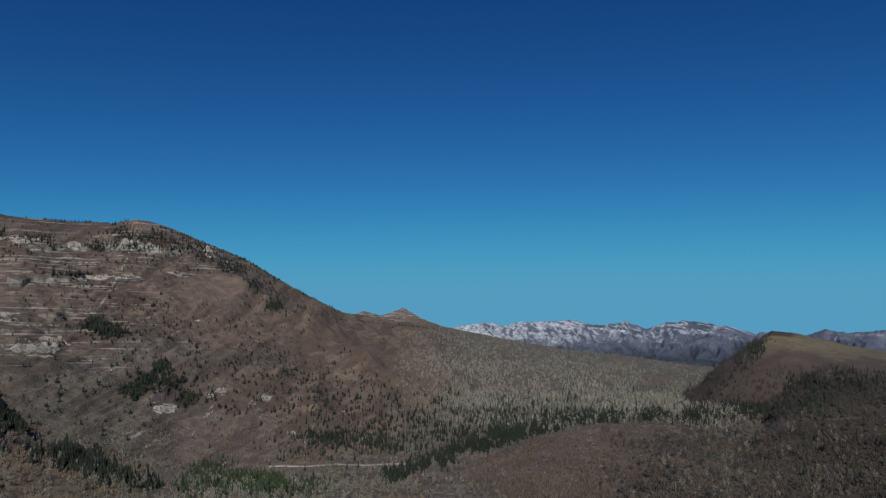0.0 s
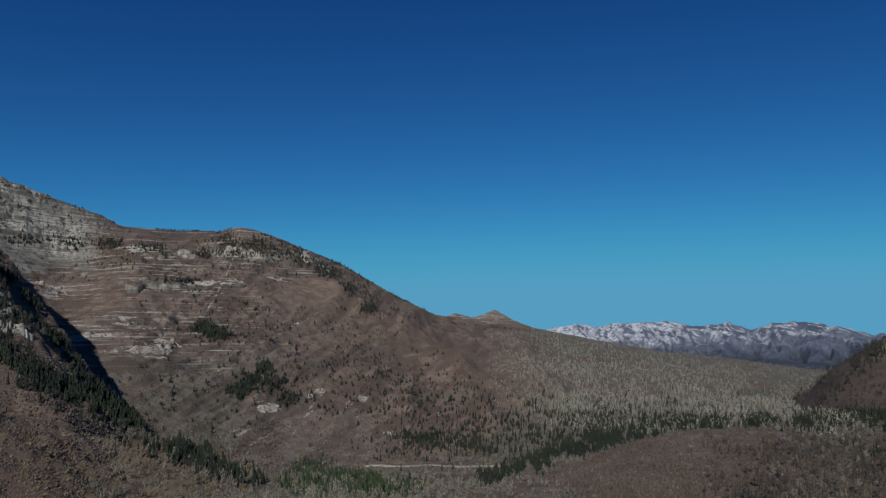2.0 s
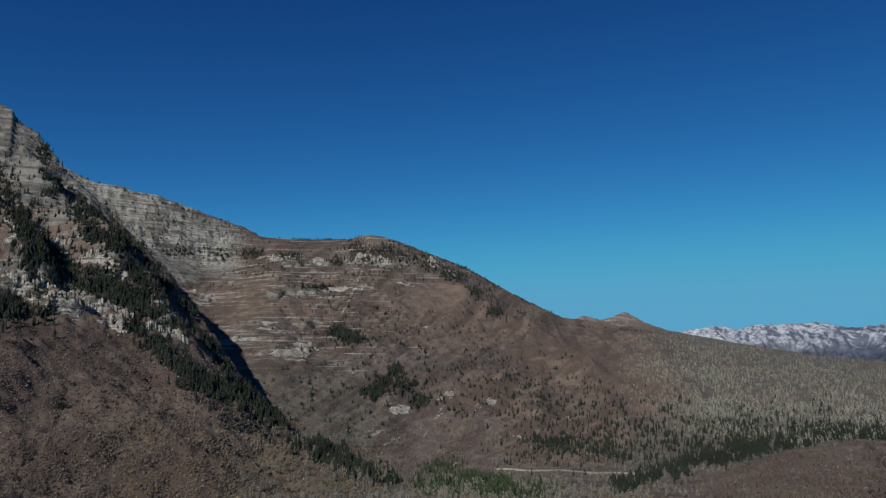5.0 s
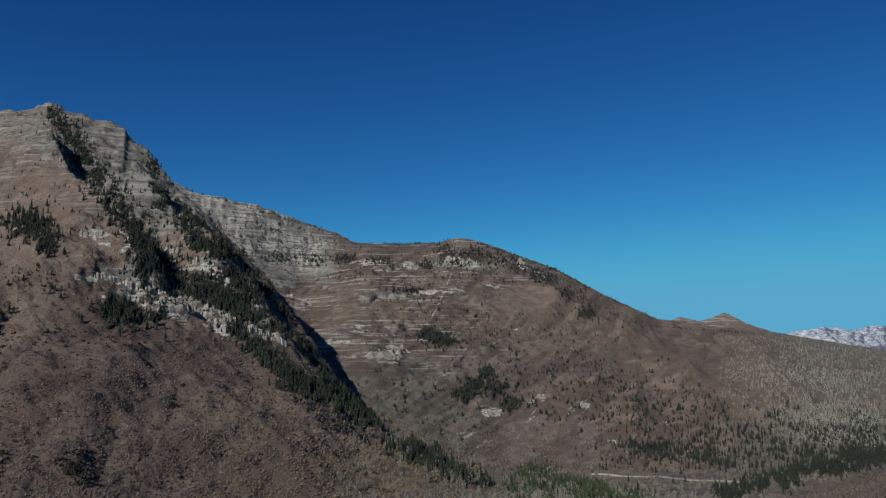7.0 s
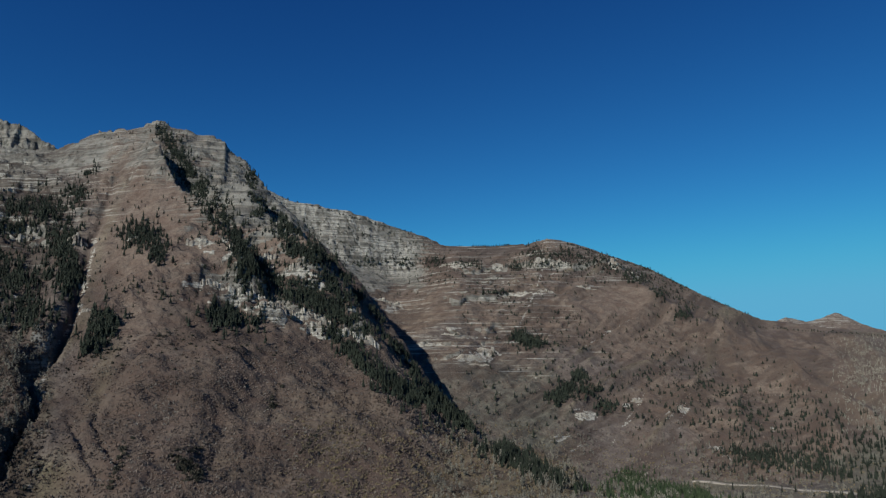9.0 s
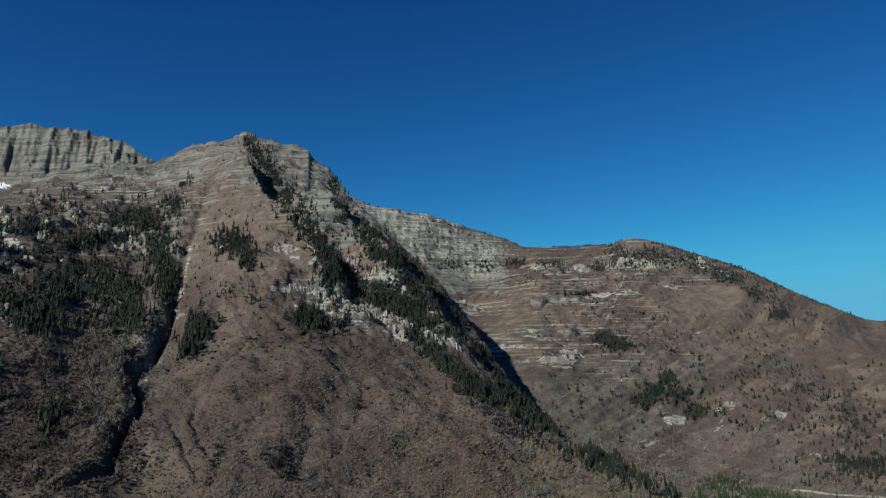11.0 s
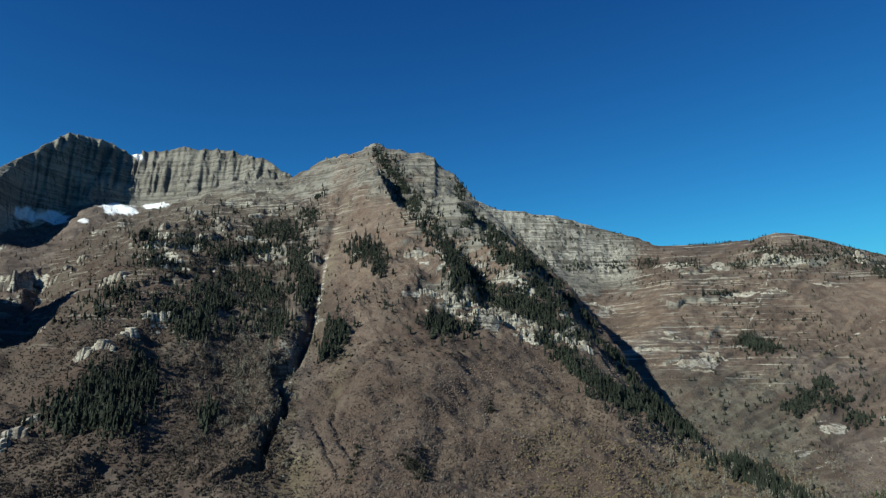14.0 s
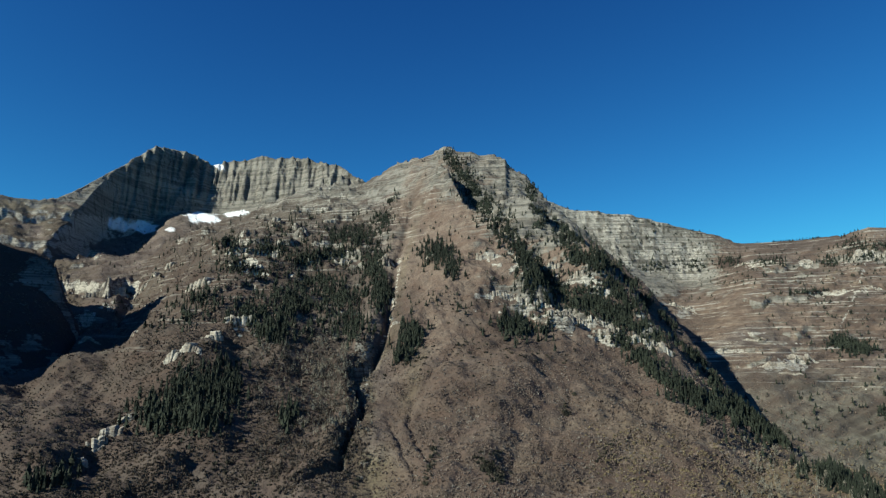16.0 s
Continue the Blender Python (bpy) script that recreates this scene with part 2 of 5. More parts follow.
SNOW_CREST = [(-4, 0.2, 4500), (0.7, 1.4, 4500), (2.2, 1.8, 4550), (3.6, 1.85, 4600), (5.0, 1.6, 4650), (6.8, 2.0, 4600), (8.3, 1.9, 4600), (10.4, 2.1, 4650), (11.2, 1.95, 4650), (12.7, 1.6, 4650), (14.9, 1.85, 4650),
              (16.6, 1.35, 4700), (17.9, 1.8, 4650), (19.8, 1.9, 4600), (22.1, 1.5, 4600), (24.0, 1.0, 4600), (27.8, 0.75, 4500), (29.0, 1.2, 4500), (30.3, 0.9, 4450), (32.6, 1.1, 4400), (45, 1.2, 4300), (60, 0.2, 4100), (75, -1.5, 3900)]
CONE_CREST = [(-12, 0.5, 3700), (-7.9, 2.3, 3700), (-6.6, 2.85, 3750), (-5.3, 2.45, 3800), (-4.4, 2.65, 3850), (-3.4, 3.1, 3900), (-2.6, 2.75, 3900), (-1.8, 2.2, 3850), (-0.7, 1.8, 3800), (1.5, 1.2, 3700), (4, 0.2, 3600)]
KNOB_CREST = [(17.0, -4.6, 1350), (18.5, -3.9, 1400), (20.0, -3.1, 1450), (21.5, -1.45, 1520), (24.0, 0.25, 1580), (25.4, 1.1, 1620), (26.7, 0.95, 1650), (28.1, 0.6, 1700), (30.2, 0.05, 1750), (32.5, -0.4, 1800), (45, -1.0, 1900), (56, -2.6, 1800), (66, -5.0, 1600)]
DARK_CREST = [(21.0, -12.5, 860), (22.6, -8.6, 890), (24.2, -5.8, 940), (26.0, -3.2, 980), (28.0, -1.8, 1040), (29.4, -1.5, 1060), (31.1, -1.9, 1060), (32.3, -2.6, 1060), (35, -3.2, 1060), (45, -4.2, 1000), (54, -5.6, 940), (62, -8, 880)]
RUST_CREST = [(-5.5, -13.0, 480), (-3.8, -11.9, 520), (-0.2, -10.6, 570), (3.5, -8.9, 620), (8.0, -7.1, 680), (12.5, -6.15, 720), (17.6, -6.0, 740), (20.5, -6.5, 720), (22.0, -7.4, 680), (23.4, -9.5, 620), (25, -12, 560)]
GROVE_CREST = [(19.0, -10.0, 560), (23.0, -7.4, 690), (27.0, -5.3, 840), (33.0, -4.3, 940), (45.0, -3.6, 1000), (90, -4, 1000), (120, -8, 800), (150, -13, 620)]
# Bearings below -95 form an unseen ridge, raised to shade the hill.
SHADE_CREST = [(-178, -6, 1500), (-160, 3, 1500), (-145, 10, 1500), (-128, 22, 1330), (-116, 23.5, 1340), (-106, 21.5, 1350), (-100, 17, 1400), (-95, 10.5, 1440), (-92.5, 9.0, 1450), (-89.7, 8.4, 1450), (-87.6, 8.1, 1430), (-86.2, 7.2, 1400), (-85.4, 5.0, 1385), (-84.3, 2.6, 1360), (-83.4, -1.4, 1330), (-82, -8, 1300)]
RIM_CREST = [(-180, 3.5, 3300), (-150, 6, 3300), (-120, 8, 3400), (-100, 2, 3600), (40, -3, 4000), (50, 1.5, 4200), (80, 2.5, 4000), (130, 3.0, 3600), (180, 3.5, 3300)]
VALLEY = [(-180, -120), (-100, -130), (-60, -140), (-25, -166), (-14, -166), (0, -142), (10, -114), (20, -94), (33, -82), (60, -95), (180, -120)]
# Gully and rib lines on the front peak: elevation, bearing.
CREEK = [(-10.2, -68.7), (-8.2, -64.8), (-6.5, -64.4), (-4.3, -63.3), (-2.6, -63.15), (-0.5, -63.65), (0.6, -62.3), (2.7, -61.2), (4.8, -60.96), (8.0, -60.5), (11.3, -59.6), (13.7, -58.9)]
GULLY_A = [(-9.1, -57.2), (-7.0, -58.3), (-4.8, -59.4), (-2.1, -59.0), (0.15, -57.2), (2.4, -55.4)]
GULLY_B = [(-10.0, -58.4), (-8.3, -59.3), (-5.2, -60.7), (-3.4, -61.0)]
GULLY_C = [(-9.5, -50.6), (-6.0, -47.8), (-3.0, -46.4), (-1.0, -46.2)]
GULLIES = ((GULLY_A, 2.2), (GULLY_B, 1.8), (GULLY_C, 1.0))
RIB_A = [(6.0, -46.9), (7.05, -47.8), (8.9, -49.4), (10.6, -51.5), (12.8, -53.4), (15.6, -55.3), (17.2, -56.1)]
RIB_B = [(5.6, -42.2), (6.5, -43.0), (7.9, -44.1), (10.25, -45.85), (12.6, -47.9), (14.4, -49.0)]
RIB_E = [(-4.6, -33.2), (1.0, -38.4), (4.0, -40.7), (7.5, -43.5), (9.5, -45.2)]
RIB_C = [(-3.6, -1.1), (-1.3, -6.7), (1.0, -10.4), (3.0, -13.1), (5.0, -16.3), (8.4, -20.1)]
RIB_D = [(-3.6, 2.1), (-1.8, 0.3), (1.4, -2.0), (2.2, -4.4)]
RIB_F = [(0.0, -22.9), (0.7, -21.5), (2.0, -19.4), (3.7, -16.2), (4.4, -15.5)]
RIB_G = [(-4.2, -23.5), (-2.5, -21.1), (-0.6, -16.4), (1.6, -11.3)]
RIB_H = [(-5.4, -3.5), (-4.8, -3.9), (-3.2, -5.4), (-1.5, -6.5), (1.6, -11.3)]
RIB_I = [(-6.8, -17.2), (-3.8, -14.6), (-1.0, -12.4), (1.2, -11.2)]
RIB_J = [(-6.2, -10.4), (-3.4, -10.0), (-1.0, -10.3), (1.2, -11.2)]
LEDGES_RED = [(-31.2, -0.1, 1.7, 0.8), (-29.8, 0.0, 1.5, 0.8), (-21.7, -4.8, 1.5, 0.6), (-18.4, -3.9, 0.7, 0.4), (-14.1, -4.1, 0.7, 0.35), (-24.5, 7.5, 1.0, 0.8), (-23.0, 7.3, 1.0, 0.4), (-27.3, 5.0, 2.2, 0.25), (-24.8, 5.1, 1.4, 0.25), (-37.0, 3.9, 1.8, 0.5),
              (-30.0, 1.4, 1.6, 0.25), (-34.1, 0.9, 1.8, 0.25), (-19.3, 5.3, 1.6, 0.25), (-32.4, 2.2, 1.6, 0.2), (-28.4, 7.3, 0.8, 0.5), (-31.8, 7.4, 1.4, 0.4), (-18.8, 7.2, 0.6, 0.8), (-17.2, 6.3, 0.6, 0.6)]
FRONT_BENCHES = [([(-54, 5.4), (-49, 4.9), (-44, 2.8), (-38.5, 1.5), (-35, -0.6)], 17), ([(-52, 4.2), (-49, 3.8), (-44, 1.8), (-38.5, 0.3), (-36, -1.2)], 14), ([(-53, 8.8), (-48, 7.8), (-44, 6.6), (-40.5, 4.4)], 15), ([(-66, 11.2), (-60, 12.0), (-56, 13.6), (-52, 12.0), (-48, 12.4)], 12),
                 ([(-82, 5.2), (-75, 5.9), (-70, 8.4), (-64, 8.2), (-61, 7.9)], 22), ([(-80, -0.5), (-76, 1.0), (-71, 3.0)], 20), ([(-79, 8.6), (-74, 9.4), (-68, 10.8), (-62, 11.4)], 16), ([(-72, 12.2), (-66, 12.8), (-62, 13.4)], 14)]
CIRQUE_BENCHES = [([(-91, 5.2), (-86, 5.5), (-82, 5.7), (-79, 5.3)], 34), ([(-92, 8.6), (-87, 8.4), (-83, 8.0)], 26), ([(-92, 10.4), (-88, 10.3), (-84.5, 10.8)], 26)]
RED_BENCHES = [([(-37, 4.1), (-31, 4.6), (-27, 5.0), (-20, 5.2)], 13), ([(-35, -0.6), (-31, 0.1), (-27.5, 0.5)], 9), ([(-36, 7.2), (-30, 7.2), (-24, 7.6), (-18, 7.0)], 15), ([(-36, 2.4), (-31, 2.1), (-26, 2.7)], 8), ([(-35, 1.0), (-30, 1.4), (-26, 1.6)], 9), ([(-34, 5.9), (-28, 6.1), (-22, 6.4), (-17, 6.0)], 8),
               ([(-23, -4.9), (-19, -4.6), (-14, -4.2)], 5)]
CHUTE_A = [(2.2, -26.8), (4.0, -25.9), (5.4, -25.3), (7.4, -24.6)]
CHUTE_B = [(-7.5, -20.0), (-5.2, -18.6), (-3.6, -17.3), (-2.6, -16.8)]
CHUTE_C = [(-2.9, -25.9), (-1.4, -25.3)]
CHUTE_D = [(-4.0, -63.0), (-1.0, -62.7), (0.8, -62.0), (3.0, -60.9), (6.0, -60.5), (9.0, -60.1)]
CLUMPS_WEST = [(-78.6, -4.0, 1.5, 1.2, 150), (-76.0, -2.4, 1.7, 1.8, 260), (-74.0, -2.0, 1.4, 1.7, 220), (-75.6, -4.6, 1.7, 0.9, 140), (-61.5, 11.7, 0.6, 0.8, 120), (-63.2, 10.4, 1.2, 0.7, 220), (-65.3, 10.2, 1.0, 0.5, 110), (-62.3, 7.9, 0.9, 1.2, 300), (-61.7, 5.6, 0.7, 1.2, 240),
               (-67.0, 6.5, 1.6, 0.6, 150), (-68.9, 4.7, 1.5, 0.8, 200), (-70.2, 2.5, 1.3, 0.9, 180), (-71.9, 3.8, 1.2, 0.5, 80), (-65.0, 5.2, 1.4, 1.0, 200), (-64.0, 2.8, 1.0, 0.8, 90), (-70.4, 9.0, 1.2, 0.6, 110), (-65.8, 8.8, 1.5, 0.5, 110), (-68.2, 8.2, 1.4, 0.5, 90), (-73.6, 7.4, 1.2, 0.4, 70), (-76.2, 4.8, 1.0, 0.4, 50), (-69.0, -4.6, 0.7, 0.7, 60), (-74.2, 9.4, 1.1, 0.45, 70)]
CLUMPS_RED = [(-26.7, 1.3, 0.45, 0.5, 80), (-26.0, 1.0, 0.5, 0.35, 70), (-25.2, 0.8, 0.5, 0.22, 35), (-22.0, -1.7, 0.45, 0.35, 50), (-22.9, -2.6, 0.5, 0.4, 55), (-23.8, -3.5, 0.7, 0.4, 50), (-21.4, -2.9, 1.0, 0.6, 50), (-20.0, -4.2, 1.0, 0.5, 35), (-25.4, 8.3, 0.9, 0.6, 55),
              (-23.2, 8.2, 1.1, 0.55, 55), (-20.8, 7.5, 1.0, 0.5, 45), (-26.8, 7.2, 0.8, 0.3, 50), (-17.5, 6.2, 0.9, 0.5, 60), (-45.0, 8.2, 1.0, 0.35, 45), (-42.3, 7.7, 1.0, 0.35, 45), (-39.2, 7.5, 1.0, 0.35, 50), (-36.4, 7.5, 0.9, 0.4, 60), (-33.6, 7.6, 0.9, 0.4, 60), (-30.8, 7.5, 0.9, 0.3, 60),
              (-19.3, 6.9, 0.9, 0.5, 35), (-17.0, 6.0, 0.9, 0.5, 40), (-13.8, 3.1, 0.6, 0.5, 50), (-22.0, 8.0, 0.9, 0.5, 25), (-24.5, 7.4, 1.6, 0.5, 40), (-15.4, 4.8, 0.7, 0.4, 45), (-28.3, 5.1, 1.4, 0.2, 30)]
CLUMPS_FRONT = [(-59.2, 1.9, 0.75, 1.3, 170), (-60.2, 0.4, 0.4, 0.5, 40), (-57.2, 9.0, 1.2, 1.1, 230), (-55.8, 7.8, 0.6, 0.8, 90), (-50.2, 2.9, 0.9, 0.5, 90), (-48.4, 2.6, 0.6, 0.3, 30), (-44.5, 4.6, 0.9, 0.4, 70)]
DEG = 180 / math.pi
NAMES = ["ground", "front_peak", "cirque_peak", "red_mountain", "snowy_range", "cone_peak", "grassy_knob", "dark_knoll", "rust_hill", "grove_slope", "shaded_hill", "far_rim"]


FINE_AZ = np.arange(-190, 190, 0.1)


def eased(values, spread):
    """Values along FINE_AZ, smoothed over so many degrees."""
    n = int(spread * 30)
    k = np.exp(-0.5 * (np.arange(-n, n + 1) / (spread * 10)) ** 2)
    return np.convolve(np.pad(values, n, mode="edge"), k / k.sum(), "valid")


def slope(az, r, crest, foot, foot_z, shape, back, apron=0.6):
    """A mountain side from its foot up to its crest and down behind: height, the share of the way up, and the crest's height.
    The crest's small steps die out down the slope."""
    el, rc = curve(FINE_AZ, [(a, e) for a, e, _ in crest]), curve(FINE_AZ, [(a, d) for a, _, d in crest])
    rc = eased(rc, 0.7)
    zc = rc * np.tan(el / DEG)
    ze = eased(zc, 1.6)
    rc, zc, ze = np.interp(az, FINE_AZ, rc), np.interp(az, FINE_AZ, zc), np.interp(az, FINE_AZ, ze)
    s = (r - foot) / (rc - foot)
    u = np.clip(s, 0, 1)
    z = foot_z + (ze - foot_z) * shape(u) + (zc - ze) * smooth(u, 0.72, 1.0)
    z = np.where(s > 1, zc - (r - rc) * back, z)
    z = np.where(s < 0, foot_z - np.minimum(foot - r, 380.0) * apron - np.maximum(foot - r - 380.0, 0.0) * 0.65, z)
    outside = (az < crest[0][0]) | (az > crest[-1][0])
    return np.where(outside, -900.0, z), u, np.where(s > 1, z, zc)


def along(el, line):
    return np.interp(el, [p[0] for p in line], [p[1] for p in line]), smooth(el, line[0][0] - 0.6, line[0][0] + 1.0) * (1 - smooth(el, line[-1][0] - 0.8, line[-1][0] + 0.6))


def bench(z, az, el, line, tall, face=0.3, span=2.4):
    """Steepens a slope into one ledge along a line of (bearing, elevation): a face with gentler ground above and below."""
    e = el - curve(az, line) - 0.25 * fbm(az / 1.1, el * 0 + tall, 3, 65)
    live = smooth(az, line[0][0] - 0.5, line[0][0] + 1) * (1 - smooth(az, line[-1][0] - 1, line[-1][0] + 0.5)) * smooth(fbm(az / 1.6, el * 0 + 2 * tall, 2, 67), -0.9, -0.1)
    return z + live * tall * (np.clip(e / face + 0.5, 0, 1) - np.clip(e / span + 0.5, 0, 1))


def heights(az, r):
    """Height over the eye's level and the number of the landform, for bearings and distances."""
    x, y = r * np.sin(az / DEG), r * np.cos(az / DEG)
    floor = curve(az, VALLEY)
    rough = fbm(x / 210, y / 210, 5, 3)
    small = fbm(x / 38, y / 38, 4, 11)
    base = -98 + (floor + 98) * smooth(r, 430, 1000) + 5 * rough + 1.2 * small
    out = [base]

    # the front peak with its long spur, and the ground that climbs to its notch
    foot = curve(az, [(-95, 420), (-60, 430), (-45, 440), (-33, 470), (-25, 500), (-19, 440)])
    z, s, top = slope(az, r, FRONT_CREST[:-1] + PEAK_CREST, foot, -106.0, lambda u: 0.78 * u + 0.22 * u ** 3, 0.75)
    el = np.arctan2(z, r) * DEG
    free = 4 * s * (1 - s)
    z = z + (0.15 + 0.85 * free) * curve(az, [(-64, 9), (-60, 5.5)]) * rough + (0.3 + 0.7 * free) * curve(az, [(-64, 2.0), (-61, 1.0), (-40, 1.0)]) * small
    z = z - free * 2 * (np.abs(fbm((az + 0.9 * el) / 2.6, el / 4, 4, 23)) - 0.3) * smooth(az, -66, -58)
    line, live = along(el, CREEK)
    d = az - line
    z = z - live * curve(el, [(-11, 0.15), (-6, 0.6), (-2, 0.8), (1, 1.0), (4, 0.5), (14, 0.35)]) * (17 * np.exp(-(d / 0.27) ** 2) - 15 * np.exp(-((d + 1.2) / 0.85) ** 2))
    for gully, deep in GULLIES:
        way, runs = along(el, gully)
        e = az - way + 0.10 * fbm(el * 2.0, az * 0 + deep, 2, 29)
        z = z - runs * deep * (np.exp(-(e / 0.22) ** 2) - 0.6 * np.exp(-((e + 0.6) / 0.4) ** 2))
    z = z + free * 62 * np.exp(-((d + 12.5) / 6.5) ** 2) * smooth(el, -12, -3)
    for rib, most in ((RIB_A, 46), (RIB_B, 44)):
        tall = curve(el, [(6, 0.55 * most), (12, most)])
        line, live = along(el + tall / r * DEG, rib)
        d = az - line + 0.75
        z = z + live * tall * (np.exp(-np.abs(np.where(d < 0, d / 2.4, d / 0.5)) ** 1.5) - 0.3 * np.exp(-((d - 1.5) / 0.8) ** 2))
    line, live = along(el + 20 / r * DEG, RIB_E)
    d = az - line
    z = z + live * curve(el, [(-4, 8), (1, 20), (5, 46)]) * np.exp(-np.where(d < 0, d / 2.8, d / 0.72) ** 2)
    crag = smooth(el, 10.5, 12.5) * smooth(az, -72, -66)
    ledge = np.exp(-((el - curve(az, [(-54, 5.2), (-49, 4.5), (-44, 2.3), (-38.5, 1.0), (-35, -1)])) / 0.8) ** 2) * smooth(az, -54, -52)
    z = terrace(z + 6 * small, 13.0, 0.5 * crag) + crag * free * 3 * fbm(az / 0.5, s * 6, 3, 31)
    z = z + ledge * 2 * fbm(az / 0.6, s * 20, 3, 37)
    for line, tall in FRONT_BENCHES:
        z = bench(z, az, el, line, tall)
    z = terrace(z + 10 * rough, 26.0, 0.65 * smooth(-az, 62, 66) * smooth(el, 1, 5) * (0.6 + 0.5 * fbm(az / 2, el / 2, 3, 39)))
    out.append(z)

    # the cirque behind: talus, then ribbed cliffs
    cut = lambda u: np.interp(u, [0, 0.45, 0.70, 0.80, 0.985, 1], [0, 0.28, 0.46, 0.535, 0.985, 1])
    beside = (x + 2146) * 0.334 + (y - 135) * 0.943  # metres to the right of the rim of the cirque's left arm
    steep_part = smooth(beside, -6, 26)
    foot_z = curve(az, [(-125, 100), (-95, 150), (-84, 190), (-78, 250), (-65, 380), (-52, 300)])
    z, s, top = slope(az, r, CIRQUE_CREST, np.full_like(az, 1850.0), foot_z, lambda u: steep_part * cut(u) + (1 - steep_part) * (0.85 * u + 0.15 * u ** 3), 0.8, curve(az, [(-82, 0.2), (-78, 0.6)]))
    z = z - 62 * steep_part * (1 - smooth(beside, 110, 260)) * smooth(r, 2120, 2240) * (1 - smooth(s, 0.86, 0.97))
    cliff = smooth(s, 0.80, 0.85) * (1 - smooth(s, 0.975, 1.0)) * smooth(az, -84, -81.5)
    z = z + cliff * (14 * fbm((az - 3 * s) / 1.1, s * 5, 3, 41) + curve(az, [(-77, 68), (-74, 44)]) * (0.35 - np.abs(fbm((az - 3 * s) / 0.75, s * 4, 3, 44))) + 9 * fbm((az - 3 * s) / 0.30, s * 9, 3, 42, 0.6) + 6 * small) + (0.15 + 0.6 * (1 - s)) * 16 * rough
    z = np.minimum(terrace(z + 8 * fbm(az / 3, s * 2, 2, 43), 19.0, 0.6 * cliff), top + 6 * small)
    el = np.arctan2(z, r) * DEG
    for line, tall in CIRQUE_BENCHES:
        z = bench(z, az, el, line, tall, 0.2, 1.6)
    z = z + (1 - cliff) * 6 * small * (s < 0.98)
    out.append(z)

    # the red mountain with its cliff band to the west and the wooded apron to the east
    foot = curve(az, [(-62, 1500), (-45, 1300), (-35, 1150), (-25, 1080), (-14, 1020), (0, 960), (10, 930), (20, 1000), (28, 1300), (45, 1400)])
    canyon = 1 - smooth(az, -36, -17)
    spur_r = curve(az, [(a, d) for a, _, d in PEAK_CREST])
    spur_z = spur_r * np.tan(curve(az, [(a, e) for a, e, _ in PEAK_CREST]) / DEG)
    foot = foot + (spur_r + curve(az, [(-40, 95), (-36, 55), (-30, 30)]) - foot) * canyon
    foot_z = floor - 2 + (spur_z - curve(az, [(-44, 120), (-40, 100), (-37.5, 72), (-35, 46), (-31, 18)]) - floor) * canyon
    band = 1 - smooth(az, -37.5, -31.5)
    wall = lambda u: np.interp(u, [0, 0.5, 0.84, 0.9, 0.985, 1], [0, 0.27, 0.545, 0.70, 0.985, 1])
    z, s, top = slope(az, r, RED_CREST, foot, foot_z, lambda u: band * wall(u) + (1 - band) * u ** 1.04, 0.5)
    el = np.arctan2(z, r) * DEG
    free = 4 * s * (1 - s)
    open_side = 1 - smooth(az, -4, 3)
    z = z + (0.12 + 0.88 * free) * (4 + 7 * open_side) * rough + (0.25 + 0.75 * free) * 3.2 * small
    lean = curve(az, [(-30, 1.6), (-14, 1.5), (-9, -0.4), (0, -1.6)])
    calm = (1 - 0.75 * smooth(-az, 25, 33)) * (1 - 0.9 * np.exp(-((az + 18.6 - 0.5 * (el - 4)) / 2.6) ** 4 - ((el - 4.3) / 1.25) ** 4))
    z = z + calm * free * open_side * 8 * (0.35 - np.abs(fbm((az - lean * el) / 1.5, el / 2.6 + az / 8, 3, 59)))
    z = z - calm * free * 10 * open_side * (np.abs(fbm((az - lean * el) / 3.2, el / 5 + az / 9, 4, 53)) - 0.3)
    cliff = band * smooth(s, 0.83, 0.87) * (1 - smooth(s, 0.975, 1.0))
    z = np.minimum(z + cliff * (4 * fbm(az / 0.9, s * 5, 2, 56) + 2.2 * fbm((az + 3 * s) / 0.22, s * 16, 3, 57, 0.6) + 3 * small), top + 4 * small)
    for rib, tall in ((RIB_C, 34), (RIB_D, 28)):
        line, live = along(el + tall / r * DEG, rib)
        d = az - line
        z = z + live * tall * np.exp(-np.abs(np.where(d < 0, d / 1.6, d / 1.5)) ** 1.4)
    for rib, tall, wide in ((RIB_F, 15, 0.8), (RIB_G, 15, 1.2), (RIB_H, 24, 1.3), (RIB_I, 13, 0.8), (RIB_J, 12, 0.8)):
        line, live = along(el + tall / r * DEG, rib)
        z = z + live * tall * np.exp(-np.abs((az - line + 0.12 * small) / wide))
    z = np.minimum(z, top + 3 * small)
    z = terrace(z, 17.0, 0.65 * cliff)
    z = terrace(z, 15.0, (1 - cliff) * smooth(s, 0.12, 0.3) * open_side * (0.5 * smooth(-az, 20, 26) + 0.2 * smooth(el, 4, 6)) * (0.65 + 0.5 * fbm(az / 3, el / 2, 2, 61)))
    for line, tall in RED_BENCHES:
        z = bench(z, az, el, line, tall, 0.13, 1.4)
    out.append(z)

    hump = lambda u: 1 - (1 - u) ** 1.5
    z, s, top = slope(az, r, SNOW_CREST, np.full_like(az, 3300.0), np.full_like(az, -70.0), lambda u: u ** 1.3, 0.6)
    spurs = 0.32 - np.abs(fbm((az + 1.1 * s + 0.9 * fbm(az / 2, s * 3, 2, 77)) / 2.3, s * 0.9 + 5, 4, 71, 0.55))
